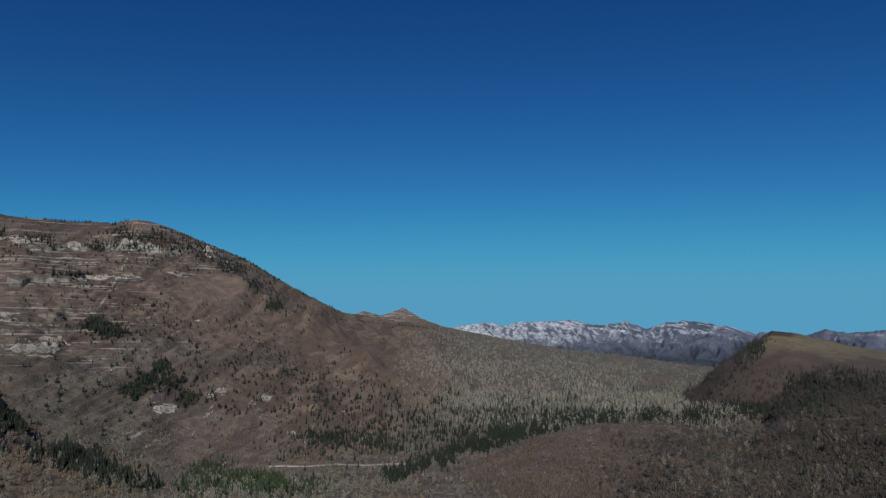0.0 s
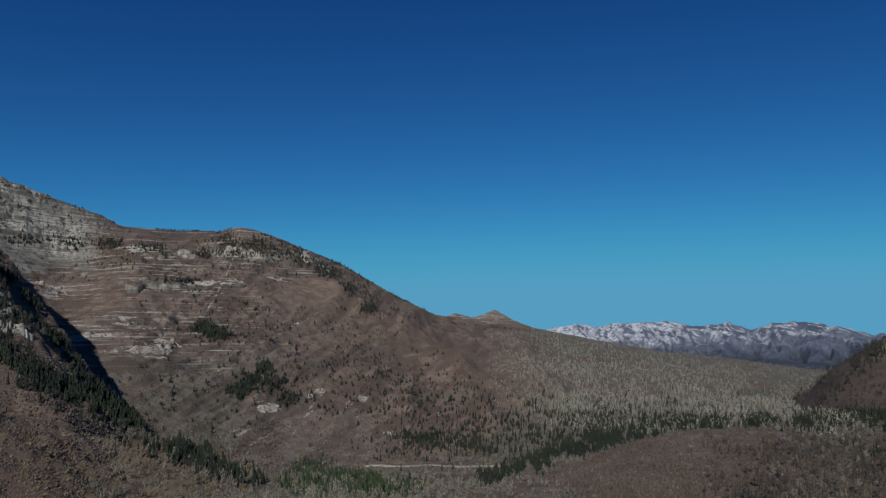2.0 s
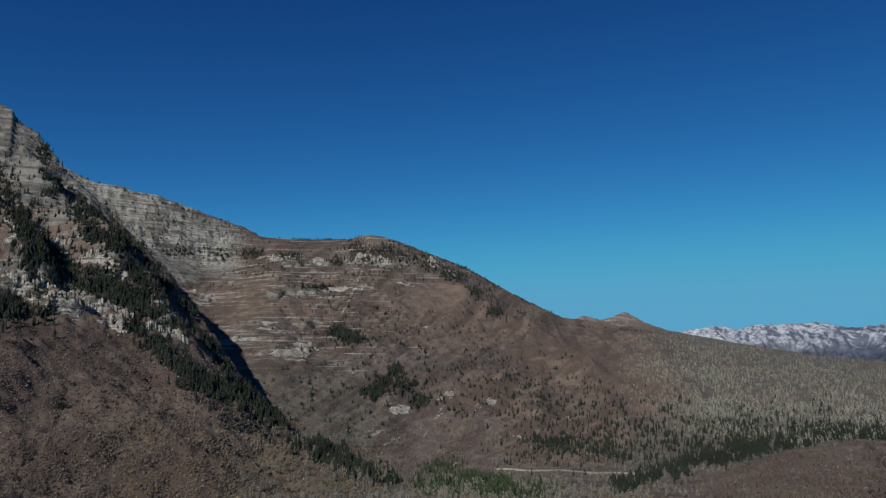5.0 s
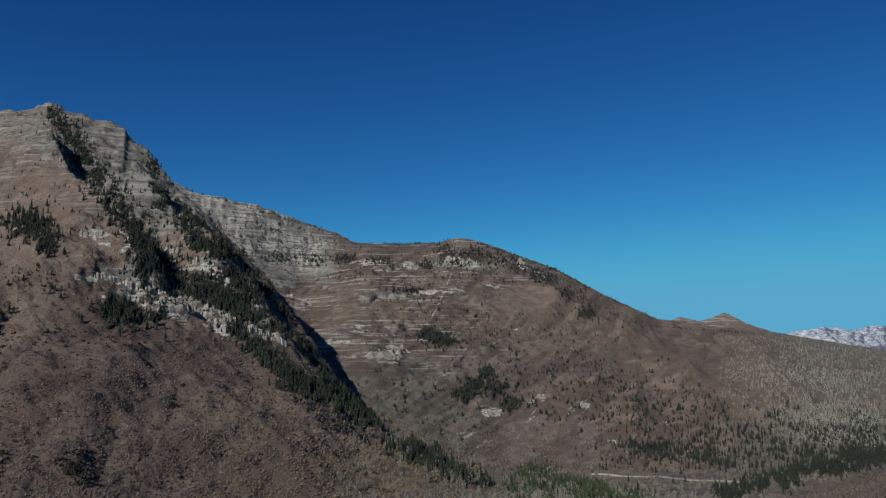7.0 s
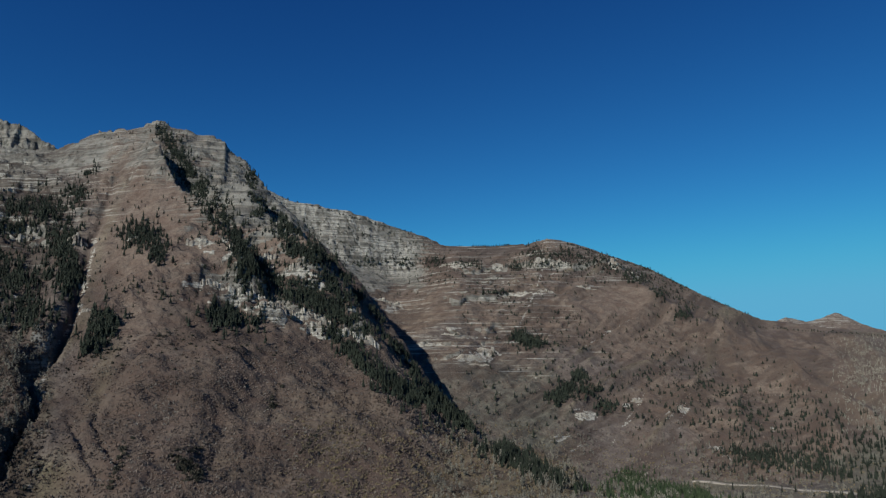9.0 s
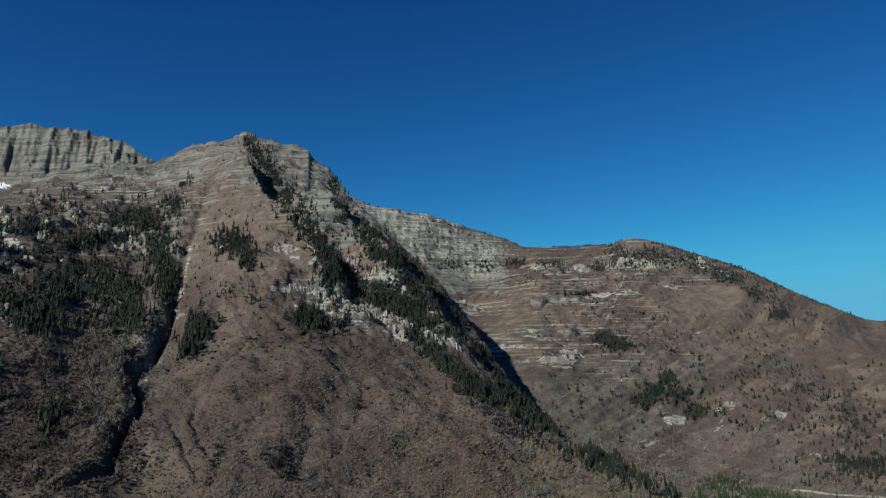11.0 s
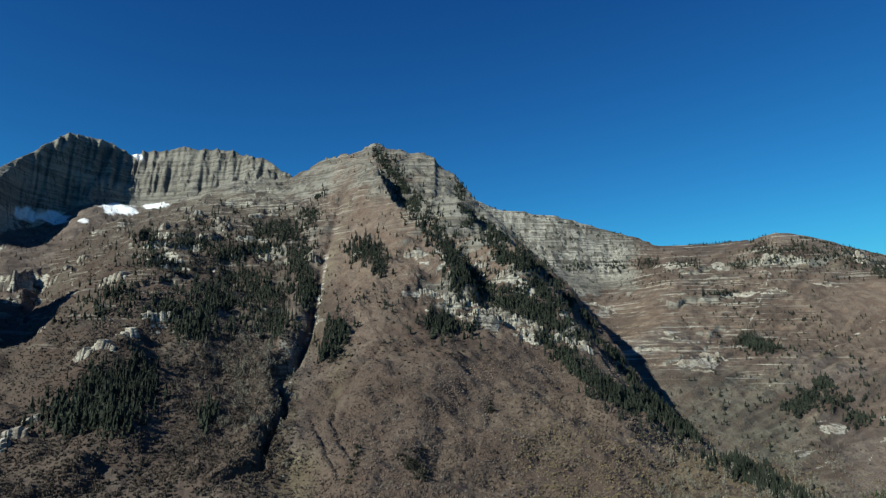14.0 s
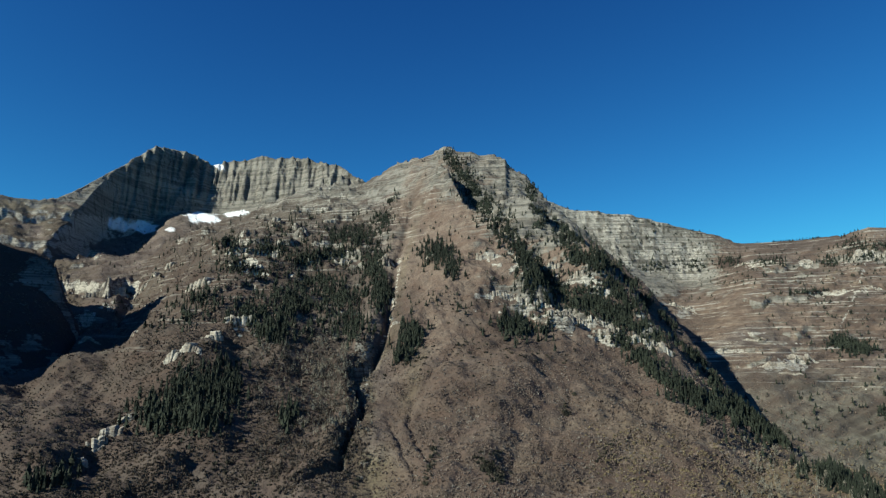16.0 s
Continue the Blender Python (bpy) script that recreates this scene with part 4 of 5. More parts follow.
LAND_LABELS = {
    "ground": ("brown valley floor with dry grass and scrub", "ground"),
    "front_peak": ("steep rust-brown mountain with a layered grey rock summit", "mountain"),
    "cirque_peak": ("high grey cliffs with ribs, talus and old snow", "mountain"),
    "red_mountain": ("broad reddish-brown mountain with pale rock ledges", "mountain"),
    "snowy_range": ("distant mountain range dusted with fresh snow", "mountain range"),
    "cone_peak": ("far bare rounded summit of pale tan rock", "mountain"),
    "grassy_knob": ("olive grassy hill with one dark wooded flank", "hill"),
    "dark_knoll": ("low dark hill covered in bare scrub", "hill"),
    "rust_hill": ("low rust-brown hill covered in oak scrub", "hill"),
    "grove_slope": ("grey-brown slope covered with bare trees", "hillside"),
    "shaded_hill": ("steep dark hill in deep shade below an unseen shading ridge", "hill"),
    "far_rim": ("plain brown hills that close the valley", "hill"),
}


def build_land():
    nc = len(AZ)
    idx = np.arange(nc * ROWS_DEEP).reshape(nc, ROWS_DEEP)
    nxt = np.roll(idx, -1, 0)
    quads = np.stack([idx[:, :-1], idx[:, 1:], nxt[:, 1:], nxt[:, :-1]], -1).reshape(-1, 4)[:, ::-1]
    kind = FORM[:, :-1].reshape(-1)
    verts = np.stack([X, Y, Z + EYE], -1).reshape(-1, 3)
    ca, cb = COVER_A.reshape(-1, 4), COVER_B.reshape(-1, 4)
    for i, name in enumerate(NAMES):
        faces = quads[kind == i]
        if len(faces) < 4:
            continue
        used, flat = np.unique(faces, return_inverse=True)
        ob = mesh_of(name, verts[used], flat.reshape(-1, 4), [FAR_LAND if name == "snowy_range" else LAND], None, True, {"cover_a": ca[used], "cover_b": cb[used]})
        tagged(ob, LAND_LABELS[name][0], LAND_LABELS[name][1], kind="structure")


build_land()


# ---- plants ----
def fir_shape(rng, tiers, sides, height=1.0, girth=0.17):
    """A conifer one metre high: trunk triangles and ragged drooping tiers. Vertices, triangles, material numbers."""
    v, f, m = [], [], []
    for q in range(3):
        a = q * 2.1
        v.append((0.018 * math.cos(a), 0.018 * math.sin(a), 0.0))
    v.append((0, 0, 0.9))
    f += [(0, 1, 3), (1, 2, 3), (2, 0, 3)]
    m += [1, 1, 1]
    for t in range(tiers):
        z0 = 0.07 + 0.86 * t / tiers
        top = min(1.0, z0 + 0.30 + 0.2 / tiers)
        r = girth * (1 - 0.9 * t / tiers) * rng.uniform(0.85, 1.15)
        a0, start = rng.uniform(0, 6.3), len(v)
        for q in range(sides):
            rr = r * (rng.uniform(0.8, 1.2) if q % 2 else rng.uniform(0.45, 0.7))
            a = a0 + 6.2832 * q / sides
            v.append((rr * math.cos(a), rr * math.sin(a), z0 + rng.uniform(-0.03, 0.02) + (0.03 if q % 2 == 0 else 0)))
        v.append((rng.uniform(-0.008, 0.008), rng.uniform(-0.008, 0.008), top))
        for q in range(sides):
            f.append((start + q, start + (q + 1) % sides, start + sides))
            m.append(0)
    return np.array(v), np.array(f), np.array(m)


def bare_shape(rng, twigs, wide, base):
    """A leafless tree one metre high: a thin trunk and many upright twig slivers in an oval head."""
    v, f, m = [(0.012, 0, 0), (-0.006, 0.01, 0), (-0.006, -0.01, 0), (0, 0, 0.85)], [(0, 1, 3), (1, 2, 3), (2, 0, 3)], [1, 1, 1]
    for _ in range(twigs):
        u = rng.uniform(0, 1)
        z = base + (0.95 - base) * u
        r = wide * math.sin(math.pi * min(0.97, 0.18 + 0.8 * u)) * math.sqrt(rng.uniform(0.05, 1))
        a, b = rng.uniform(0, 6.3), rng.uniform(0, 6.3)
        cx, cy, s, up = r * math.cos(a), r * math.sin(a), rng.uniform(0.03, 0.06), rng.uniform(0.10, 0.2)
        n = len(v)
        v += [(cx + s * math.cos(b), cy + s * math.sin(b), z - up * 0.4), (cx - s * math.cos(b), cy - s * math.sin(b), z - up * 0.3), (cx * 1.25 + rng.uniform(-0.02, 0.02), cy * 1.25, z + up)]
        f.append((n, n + 1, n + 2))
        m.append(0)
    return np.array(v), np.array(f), np.array(m)


def shrub_shape(rng, twigs):
    """A leafless scrub clump one metre high: upright twig slivers that fan out from its foot."""
    v, f = [], []
    for q in range(twigs):
        a = 6.2832 * q / twigs + rng.uniform(-0.5, 0.5)
        r, z = rng.uniform(0.1, 0.75), rng.uniform(0.55, 1.1)
        b, s, n = a + 1.57 + rng.uniform(-0.5, 0.5), rng.uniform(0.22, 0.40), len(v)
        cx, cy = r * math.cos(a), r * math.sin(a)
        v += [(cx * 0.7 + s * math.cos(b), cy * 0.7 + s * math.sin(b), rng.uniform(-0.1, 0.15)), (cx * 0.7 - s * math.cos(b), cy * 0.7 - s * math.sin(b), rng.uniform(-0.1, 0.15)), (cx * 1.1, cy * 1.1, z * (1.1 - 0.5 * r))]
        f.append((n, n + 1, n + 2))
    return np.array(v), np.array(f), np.zeros(len(f), int)


def scattered(name, label, category, shapes, mats, places, tall, rng, squat=1.0):
    """One object of many plants, each a turned and scaled copy of one of the shapes."""
    if len(places) == 0:
        return None
    pick = rng.integers(0, len(shapes), len(places))
    V, F, M, count = [], [], [], 0
    for i, (v, f, m) in enumerate(shapes):
        p, h = places[pick == i], tall[pick == i]
        if len(p) == 0:
            continue
        a = rng.uniform(0, 6.2832, len(p))
        ca, sa, w = np.cos(a), np.sin(a), h * squat * rng.uniform(0.8, 1.25, len(p))
        x = (v[None, :, 0] * ca[:, None] - v[None, :, 1] * sa[:, None]) * w[:, None] + p[:, 0:1]
        y = (v[None, :, 0] * sa[:, None] + v[None, :, 1] * ca[:, None]) * w[:, None] + p[:, 1:2]
        z = v[None, :, 2] * h[:, None] + p[:, 2:3] - 0.04 * h[:, None]
        V.append(np.stack([x, y, z], -1).reshape(-1, 3))
        F.append((f[None] + (np.arange(len(p)) * len(v))[:, None, None] + count).reshape(-1, 3))
        M.append(np.tile(m, len(p)))
        count += len(p) * len(v)
    return tagged(mesh_of(name, np.concatenate(V), np.concatenate(F), mats, np.concatenate(M)), label, category, kind="stuff")


PYRNG = random.Random(5)
RNG = np.random.default_rng(7)
FIRS = [fir_shape(PYRNG, 5, 7, girth=g) for g in (0.17, 0.20, 0.23, 0.26)]
FAR_FIRS = [fir_shape(PYRNG, 3, 6, girth=g) for g in (0.24, 0.29, 0.34)]
ASPENS = [bare_shape(PYRNG, 26, 0.20, 0.25) for _ in range(5)]
FAR_ASPENS = [bare_shape(PYRNG, 12, 0.19, 0.15) for _ in range(5)]
SHRUBS = [shrub_shape(PYRNG, 10) for _ in range(7)]
FAR_SHRUBS = [shrub_shape(PYRNG, 6) for _ in range(5)]


def belt(rows, spread_up=0.6, forms=None):
    """Places in belts: from bearing, elevation to bearing, elevation, with a width in degrees and a number."""
    az, el = [], []
    for a0, e0, a1, e1, width, number in rows:
        u = RNG.uniform(0, 1, number)
        az.append(a0 + (a1 - a0) * u + RNG.normal(0, width * 0.6, number))
        el.append(e0 + (e1 - e0) * u + RNG.normal(0, width * spread_up, number))
    az, el = np.concatenate(az), np.concatenate(el)
    thin = fbm(az * 1.3, el * 1.7, 3, 131) > RNG.normal(-0.25, 0.25, len(az))
    p, keep = spot(az[thin], el[thin], forms)
    return p[keep]


def cluster(rows):
    """Dense clumps: bearing, elevation, half width and half height in degrees, number."""
    az = np.concatenate([RNG.normal(a, w * 0.6, n) for a, e, w, t, n in rows])
    el = np.concatenate([RNG.normal(e, t * 0.6, n) for a, e, w, t, n in rows])
    p, keep = spot(az, el)
    return p[keep]


def clear_of_bowl(p):
    """Leaves out places on the bare reddish bowl."""
    az, el = np.arctan2(p[:, 0], p[:, 1]) * DEG, np.arctan2(p[:, 2] - EYE, np.hypot(p[:, 0], p[:, 1])) * DEG
    return p[((az + 18.6 - 0.5 * (el - 4)) / 2.6) ** 4 + ((el - 4.3) / 1.25) ** 4 > RNG.uniform(0.3, 1.3, len(p))]


def patch(a0, a1, e0, e1, number, clump=0.0, seed=0, forms=None):
    """Places spread over a part of the view, thinned by clumps."""
    az, el = RNG.uniform(a0, a1, number), RNG.uniform(e0, e1, number)
    ramp_az, ramp_el = np.minimum(az - a0, a1 - az) / (0.14 * (a1 - a0)), np.minimum(el - e0, e1 - el) / (0.14 * (e1 - e0))
    keep = np.minimum(ramp_az, ramp_el) > RNG.uniform(0, 1, number)
    az, el = az[keep], el[keep]
    if clump:
        number = len(az)
        keep = fbm(az / 1.3, el / 0.6, 3, seed) > RNG.normal(clump - 0.6, 0.3, number)
        az, el = az[keep], el[keep]
    p, keep = spot(az, el, forms)
    return p[keep]


FIRS_WEST = [(-86.6, -8.4, -83.8, -7.9, 0.6, 50), (-70.7, 6.5, -64.2, 2.0, 1.2, 90), (-67.1, 10.2, -60.4, 12.2, 0.9, 120), (-61.3, 13.0, -60.2, 13.9, 0.4, 30), (-76.3, 6.3, -69.0, 11.1, 1.0, 70), (-78.2, 3.6, -71.4, 3.7, 1.0, 50),
             (-73.4, 9.1, -67.1, 9.3, 1.0, 70), (-58.6, 9.5, -55.3, 8.4, 0.6, 40), (-60.5, 1.1, -58.1, 2.9, 0.7, 80)]
FIRS_SPUR = [(-55.6, 16.3, -52.6, 12.6, 0.50, 420), (-52.6, 12.6, -49.8, 9.2, 0.60, 260), (-50.1, 9.4, -48.3, 6.6, 0.55, 140), (-56.3, 17.4, -53.4, 13.0, 0.3, 200), (-49.7, 6.6, -44.2, 4.7, 0.75, 230), (-44.2, 4.7, -38.6, 1.9, 0.6, 300), (-49.2, 15.0, -48.1, 11.2, 0.35, 130),
             (-48.1, 11.2, -44.1, 7.9, 0.45, 170), (-44.1, 7.9, -40.7, 3.7, 0.45, 170), (-42.1, 1.7, -38.0, -2.0, 0.45, 260), (-38.0, -2.0, -33.0, -4.4, 0.5, 320), (-33.0, -4.4, -27.7, -7.7, 0.5, 240), (-52.0, 3.1, -48.4, 2.4, 0.6, 130)]
FIRS_EDGE = [(-47.4, 11.6, -45.0, 9.6, 0.35, 70), (-45.0, 9.6, -41.8, 7.0, 0.4, 110), (-41.8, 7.0, -39.4, 4.2, 0.4, 110), (-39.4, 4.2, -37.2, 1.2, 0.4, 100), (-37.2, 1.2, -34.9, -2.0, 0.4, 110), (-34.9, -2.0, -32.2, -4.8, 0.4, 130), (-32.2, -4.8, -29.2, -6.9, 0.35, 140),
             (-29.6, -7.4, -25.4, -9.2, 0.8, 200), (-25.4, -9.2, -20.8, -11.2, 0.9, 200), (-52.0, 10.6, -47.5, 5.8, 0.6, 90)]
JUNIPERS = [(-53.4, -8.0, -52.0, -7.4, 0.6, 90), (-46.8, -4.1, -46.5, -3.2, 0.3, 40), (-61.5, -1.0, -58.0, 0.5, 0.6, 60), (-56.0, 1.5, -48.0, 0.5, 0.7, 110), (-53.6, -7.6, -51.8, -9.2, 0.5, 160), (-46.6, -4.0, -46.0, -2.4, 0.25, 60), (-47.5, 6.4, -42.0, 3.4, 0.6, 120), (-64.8, -7.8, -63.8, -5.0, 0.5, 60), (-58.0, -9.6, -57.0, -6.0, 0.3, 60), (-45.0, -8.5, -43.0, -6.0, 0.3, 40)]
FIRS_SKYLINE = [(-31.8, 9.08, -27.4, 9.02, 0.05, 36), (-22.6, 9.05, -16.4, 6.85, 0.10, 60), (-16.4, 6.85, -11.4, 4.1, 0.10, 60), (-11.4, 4.1, -9.0, 3.0, 0.10, 16), (-46.5, 12.7, -35.5, 10.1, 0.10, 40), (-8.6, 2.1, -0.5, 1.3, 0.15, 40)]
FIRS_RED = [(-27.4, 1.4, -24.9, 1.0, 0.42, 170), (-24.3, -3.4, -21.6, -2.0, 0.75, 150), (-31.8, 9.05, -27.5, 9.0, 0.05, 40), (-25.1, 9.2, -24.5, 7.4, 0.45, 50), (-22.8, 8.9, -11.2, 4.1, 0.12, 80), (-20.1, 8.1, -15.0, 4.8, 0.28, 70),
            (-15.0, 4.8, -10.5, 2.5, 0.24, 50), (-26.1, 8.3, -20.2, 6.3, 0.71, 90), (-29.4, 5.1, -12.5, -3.0, 2.8, 260), (-14.5, -2.2, -3.2, -5.1, 1.9, 200), (-46.0, 10.0, -34.0, 8.0, 1.3, 110)]
FIRS_VALLEY = [(-11.0, -7.0, -4.7, -8.0, 0.38, 110), (-4.7, -10.6, 4.4, -7.6, 0.5, 330), (4.4, -7.6, 9.8, -6.2, 0.35, 260), (9.8, -6.2, 20.5, -5.2, 0.3, 260), (1.6, -5.8, 5.3, -4.9, 0.7, 80), (-12.8, -8.2, 9.8, -6.6, 1.6, 240),
               (20.2, -3.8, 24.9, 0.0, 0.45, 200), (26.4, -3.2, 32.3, -2.6, 0.8, 220), (20.1, -5.5, 26.4, -4.4, 0.5, 150), (20.4, -7.5, 32.0, -7.2, 2.2, 60), (21.5, -4.9, 27.5, -4.6, 0.35, 150), (10.0, -5.7, 20.0, -5.4, 0.45, 420), (3.5, -7.2, 10.0, -5.9, 0.6, 320), (-1.0, -9.2, 4.5, -7.4, 0.8, 260), (19.0, -5.2, 30.0, -4.4, 0.6, 260)]


def single_trees(name, label, group, shapes, mats, places, tall):
    """Trees that stand as things of their own: a trunk and a crown each, copied over the places."""
    models = []
    for v, f, m in shapes:
        root = new(name)
        tagged(root, label, "tree", group)
        crown = mesh_of("crown", v, f[m == 0], mats[:1])
        trunk = mesh_of("trunk", v[:4] * (1.4, 1.4, 1), f[m == 1], mats[1:])
        crown.parent = trunk.parent = root
        models.append(root)
    used = set()
    for i, (p, h) in enumerate(zip(places, tall)):
        k = i % len(models)
        m = Matrix.LocRotScale(Vector(p) - Vector((0, 0, 0.04 * h)), Euler((0, 0, PYRNG.uniform(0, 6.3))), None)
        ob = models[k] if k not in used else copy_thing(models[k], m)
        used.add(k)
        ob.matrix_basis = m @ Matrix.Diagonal((h, h, h, 1))


def plant():
    tallness = lambda n, a, b: a + (b - a) * RNG.beta(1.6, 2.2, n)
    face, floor = ("front_peak",), ("ground", "red_mountain", "front_peak")
    low_forms = ("ground", "red_mountain", "dark_knoll", "grassy_knob", "grove_slope")
    wide_spur = [(a, b, c, d, 2.0 * w, int(1.3 * n)) for a, b, c, d, w, n in FIRS_SPUR]
    spur = np.concatenate([belt(FIRS_SPUR, forms=face), belt(wide_spur, forms=face), belt(FIRS_EDGE, 0.4, face), belt(FIRS_EDGE, 0.4, face)])
    near = np.argsort(np.hypot(spur[:, 0], spur[:, 1]))
    single_trees("fir_tree", "tall dark green fir tree on the steep mountainside", "firs along the spur", [fir_shape(PYRNG, 9, 10, girth=g) for g in (0.14, 0.17, 0.20)], [NEEDLES, BARK], spur[near[:290]], tallness(290, 5, 12))
    rest = spur[near[290:]]
    scattered("fir_wood", "dark green fir trees among pale ledges", "trees", FIRS, [NEEDLES, BARK], rest, tallness(len(rest), 4, 15), RNG)
    west = np.concatenate([belt(FIRS_WEST, forms=face), cluster(CLUMPS_WEST), patch(-80, -61, 2, 13, 900, 0.6, 101), patch(-72, -61, 1, 13, 900, 0.4, 102)])
    scattered("fir_wood", "dense dark fir trees on the western slope", "trees", FIRS, [NEEDLES, BARK], west, tallness(len(west), 4, 17), RNG)
    crag = np.concatenate([patch(-66, -47, 9, 17.5, 1100, 1.05, 103), patch(-62, -44, 3, 10, 1100, 1.05, 104)])
    scattered("fir_wood", "stunted dark firs on the summit ledges", "trees", FAR_FIRS, [NEEDLES, BARK], crag, tallness(len(crag), 2, 8), RNG, 1.3)
    redf = np.concatenate([belt(FIRS_RED), belt(FIRS_RED),  patch(-34, -3, -8, 8.5, 1300, 0.95, 105), patch(-48, -33, 4, 11, 700, 0.5, 106), patch(-37, -17, 5.3, 8.9, 700, 0.45, 109), patch(-33, -4, -8, 7, 1500, 0.85, 110), patch(-84, -66, 2, 11, 900, 0.45, 113)])
    redf = clear_of_bowl(redf)
    scattered("fir_wood", "scattered dark fir trees on the red mountain", "trees", FAR_FIRS, [NEEDLES, BARK], redf, tallness(len(redf), 3, 10), RNG, 1.45)
    low = np.concatenate([belt(FIRS_VALLEY, forms=low_forms), belt(FIRS_VALLEY, forms=low_forms), belt(FIRS_VALLEY[:5], 0.5, low_forms), patch(-16, 24, -9, -3.0, 1500, 0.5, 107, low_forms), patch(-13, 7, -8.8, -5.0, 900, 0.5, 108, low_forms), patch(-3, 14, -7.6, -3.8, 1300, 0.45, 114, low_forms)])
    scattered("fir_wood", "dark fir trees along the valley stream", "trees", FIRS, [NEEDLES, BARK], low, tallness(len(low), 4, 13), RNG)
    green = belt([(-19.0, -9.4, -12.5, -10.9, 1.0, 1300), (-22.0, -10.6, -10.0, -11.2, 0.9, 500)], 0.4)
    scattered("fir_wood", "fresh green young trees on the valley floor", "trees", FIRS, [NEEDLES_GREEN, BARK], green, tallness(len(green), 4, 10), RNG)
    brush = np.concatenate([belt(JUNIPERS, forms=face), patch(-62, -44, -2, 6, 500, 0.95, 111, face), patch(-80, -62, -10, 2, 700, 0.8, 112, face)])
    scattered("juniper_scrub", "dark evergreen bushes in loose clumps", "shrubs", SHRUBS, [NEEDLES_DULL], brush, tallness(len(brush), 1.0, 3.2), RNG, 1.2)
    clumps, high = cluster(CLUMPS_FRONT), cluster(CLUMPS_RED)
    scattered("fir_wood", "dense dark green clump of fir trees", "trees", FIRS, [NEEDLES, BARK], clumps, tallness(len(clumps), 5, 14), RNG)
    scattered("fir_wood", "dark fir clumps below the red summit", "trees", FAR_FIRS, [NEEDLES, BARK], high, tallness(len(high), 6, 15), RNG, 1.3)
    rim = np.concatenate([belt(FIRS_SKYLINE, 0.3), belt(FIRS_SKYLINE, 0.3)])
    scattered("fir_wood", "row of dark firs along the skyline ridge", "trees", FAR_FIRS, [NEEDLES, BARK], rim, tallness(len(rim), 3, 8), RNG, 2.1)
    knoll = np.concatenate([patch(23, 38, -5.8, -1.2, 900, 0.3, 29, ("dark_knoll",)), belt([(19.8, -3.7, 22.0, -1.7, 0.35, 110)], 0.3, ("grassy_knob",))])
    scattered("fir_wood", "low dark trees covering the knoll", "trees", FAR_FIRS, [NEEDLES, BARK], knoll, tallness(len(knoll), 3, 7), RNG, 1.5)
    # bare aspens
    a = np.concatenate([patch(-4, 24, -5.6, -0.8, 8200, 0.2, 5, floor), patch(-4, 16, -2.4, 1.6, 5200, 0.15, 6, floor), patch(-1, 24, -7.0, -3.6, 3600, 0.2, 8, floor)])
    scattered("aspen_grove", "pale grey leafless aspen trees on the apron", "trees", FAR_ASPENS, [TWIGS_GREY, TWIGS_GREY], a, tallness(len(a), 5, 11), RNG, 1.0)
    a = np.concatenate([patch(-20, 5, -12.5, -5.8, 1500, 0.45, 15, floor), patch(-35, -19, -13.0, -5.6, 1100, 0.35, 17), patch(-72, -62, -3, 3.5, 420, 0.45, 18), patch(-68.5, -62, -6, 2.5, 700, 0.3, 19, face), patch(15, 38, -12.8, -4.0, 450, 0.3, 21), patch(-6, 6, -13, -8.5, 110, 0.3, 22), patch(-27, -4, -15, -8.0, 1500, 0.2, 23, floor)])
    near = np.argsort(np.hypot(a[:, 0], a[:, 1]))
    single_trees("aspen_tree", "pale grey leafless aspen tree on the valley floor", "bare aspens in the valley", [bare_shape(PYRNG, 34, 0.20, 0.25) for _ in range(4)], [TWIGS_DULL, TWIGS_DULL], a[near[:280]], tallness(280, 4, 9))
    a = a[near[280:]]
    scattered("aspen_grove", "grey leafless trees in the valley", "trees", ASPENS, [TWIGS_DULL, TWIGS_DULL], a, tallness(len(a), 3.5, 9), RNG, 1.0)
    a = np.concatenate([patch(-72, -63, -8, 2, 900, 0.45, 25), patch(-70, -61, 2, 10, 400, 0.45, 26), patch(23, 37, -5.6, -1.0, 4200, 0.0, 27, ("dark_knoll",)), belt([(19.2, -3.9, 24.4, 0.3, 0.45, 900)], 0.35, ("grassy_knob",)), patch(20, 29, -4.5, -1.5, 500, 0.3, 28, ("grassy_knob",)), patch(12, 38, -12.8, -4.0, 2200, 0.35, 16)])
    scattered("bare_wood", "dark leafless trees on the darker slopes", "trees", ASPENS, [TWIGS_DARK, TWIGS_DARK], a, tallness(len(a), 3.5, 9), RNG, 1.15)
    # oak scrub
    s = np.concatenate([patch(-64, -27, -12.6, 2.0, 30000, 0.15, 35), patch(-63, -43, 0, 9, 3000, 0.45, 36)])
    scattered("oak_scrub", "rust-brown leafless oak scrub covering the hillside", "shrubs", FAR_SHRUBS, [OAK_RED], s, tallness(len(s), 0.5, 2.1), RNG)
    s = patch(-9, 27, -12.8, -5.4, 15000, 0.1, 37, ("rust_hill", "grove_slope"))
    scattered("oak_scrub", "fine rust-brown scrub on the low hill", "shrubs", FAR_SHRUBS, [OAK_RUST], s, tallness(len(s), 1.2, 3.8), RNG, 0.75)
    s = np.concatenate([patch(-62, -28, -12.6, 0.5, 5000, 0.75, 38), patch(-8, 25, -12.8, -5.6, 1100, 0.6, 39)])
    scattered("oak_scrub", "grey-brown leafless scrub in loose clumps", "shrubs", FAR_SHRUBS, [OAK_GREY], s, tallness(len(s), 0.6, 2.2), RNG)
    s = np.concatenate([patch(-82, -62, -11, 3, 7000, 0.3, 49, face), patch(-72, -62, -9, 3, 3500, 0.2, 50, face)])
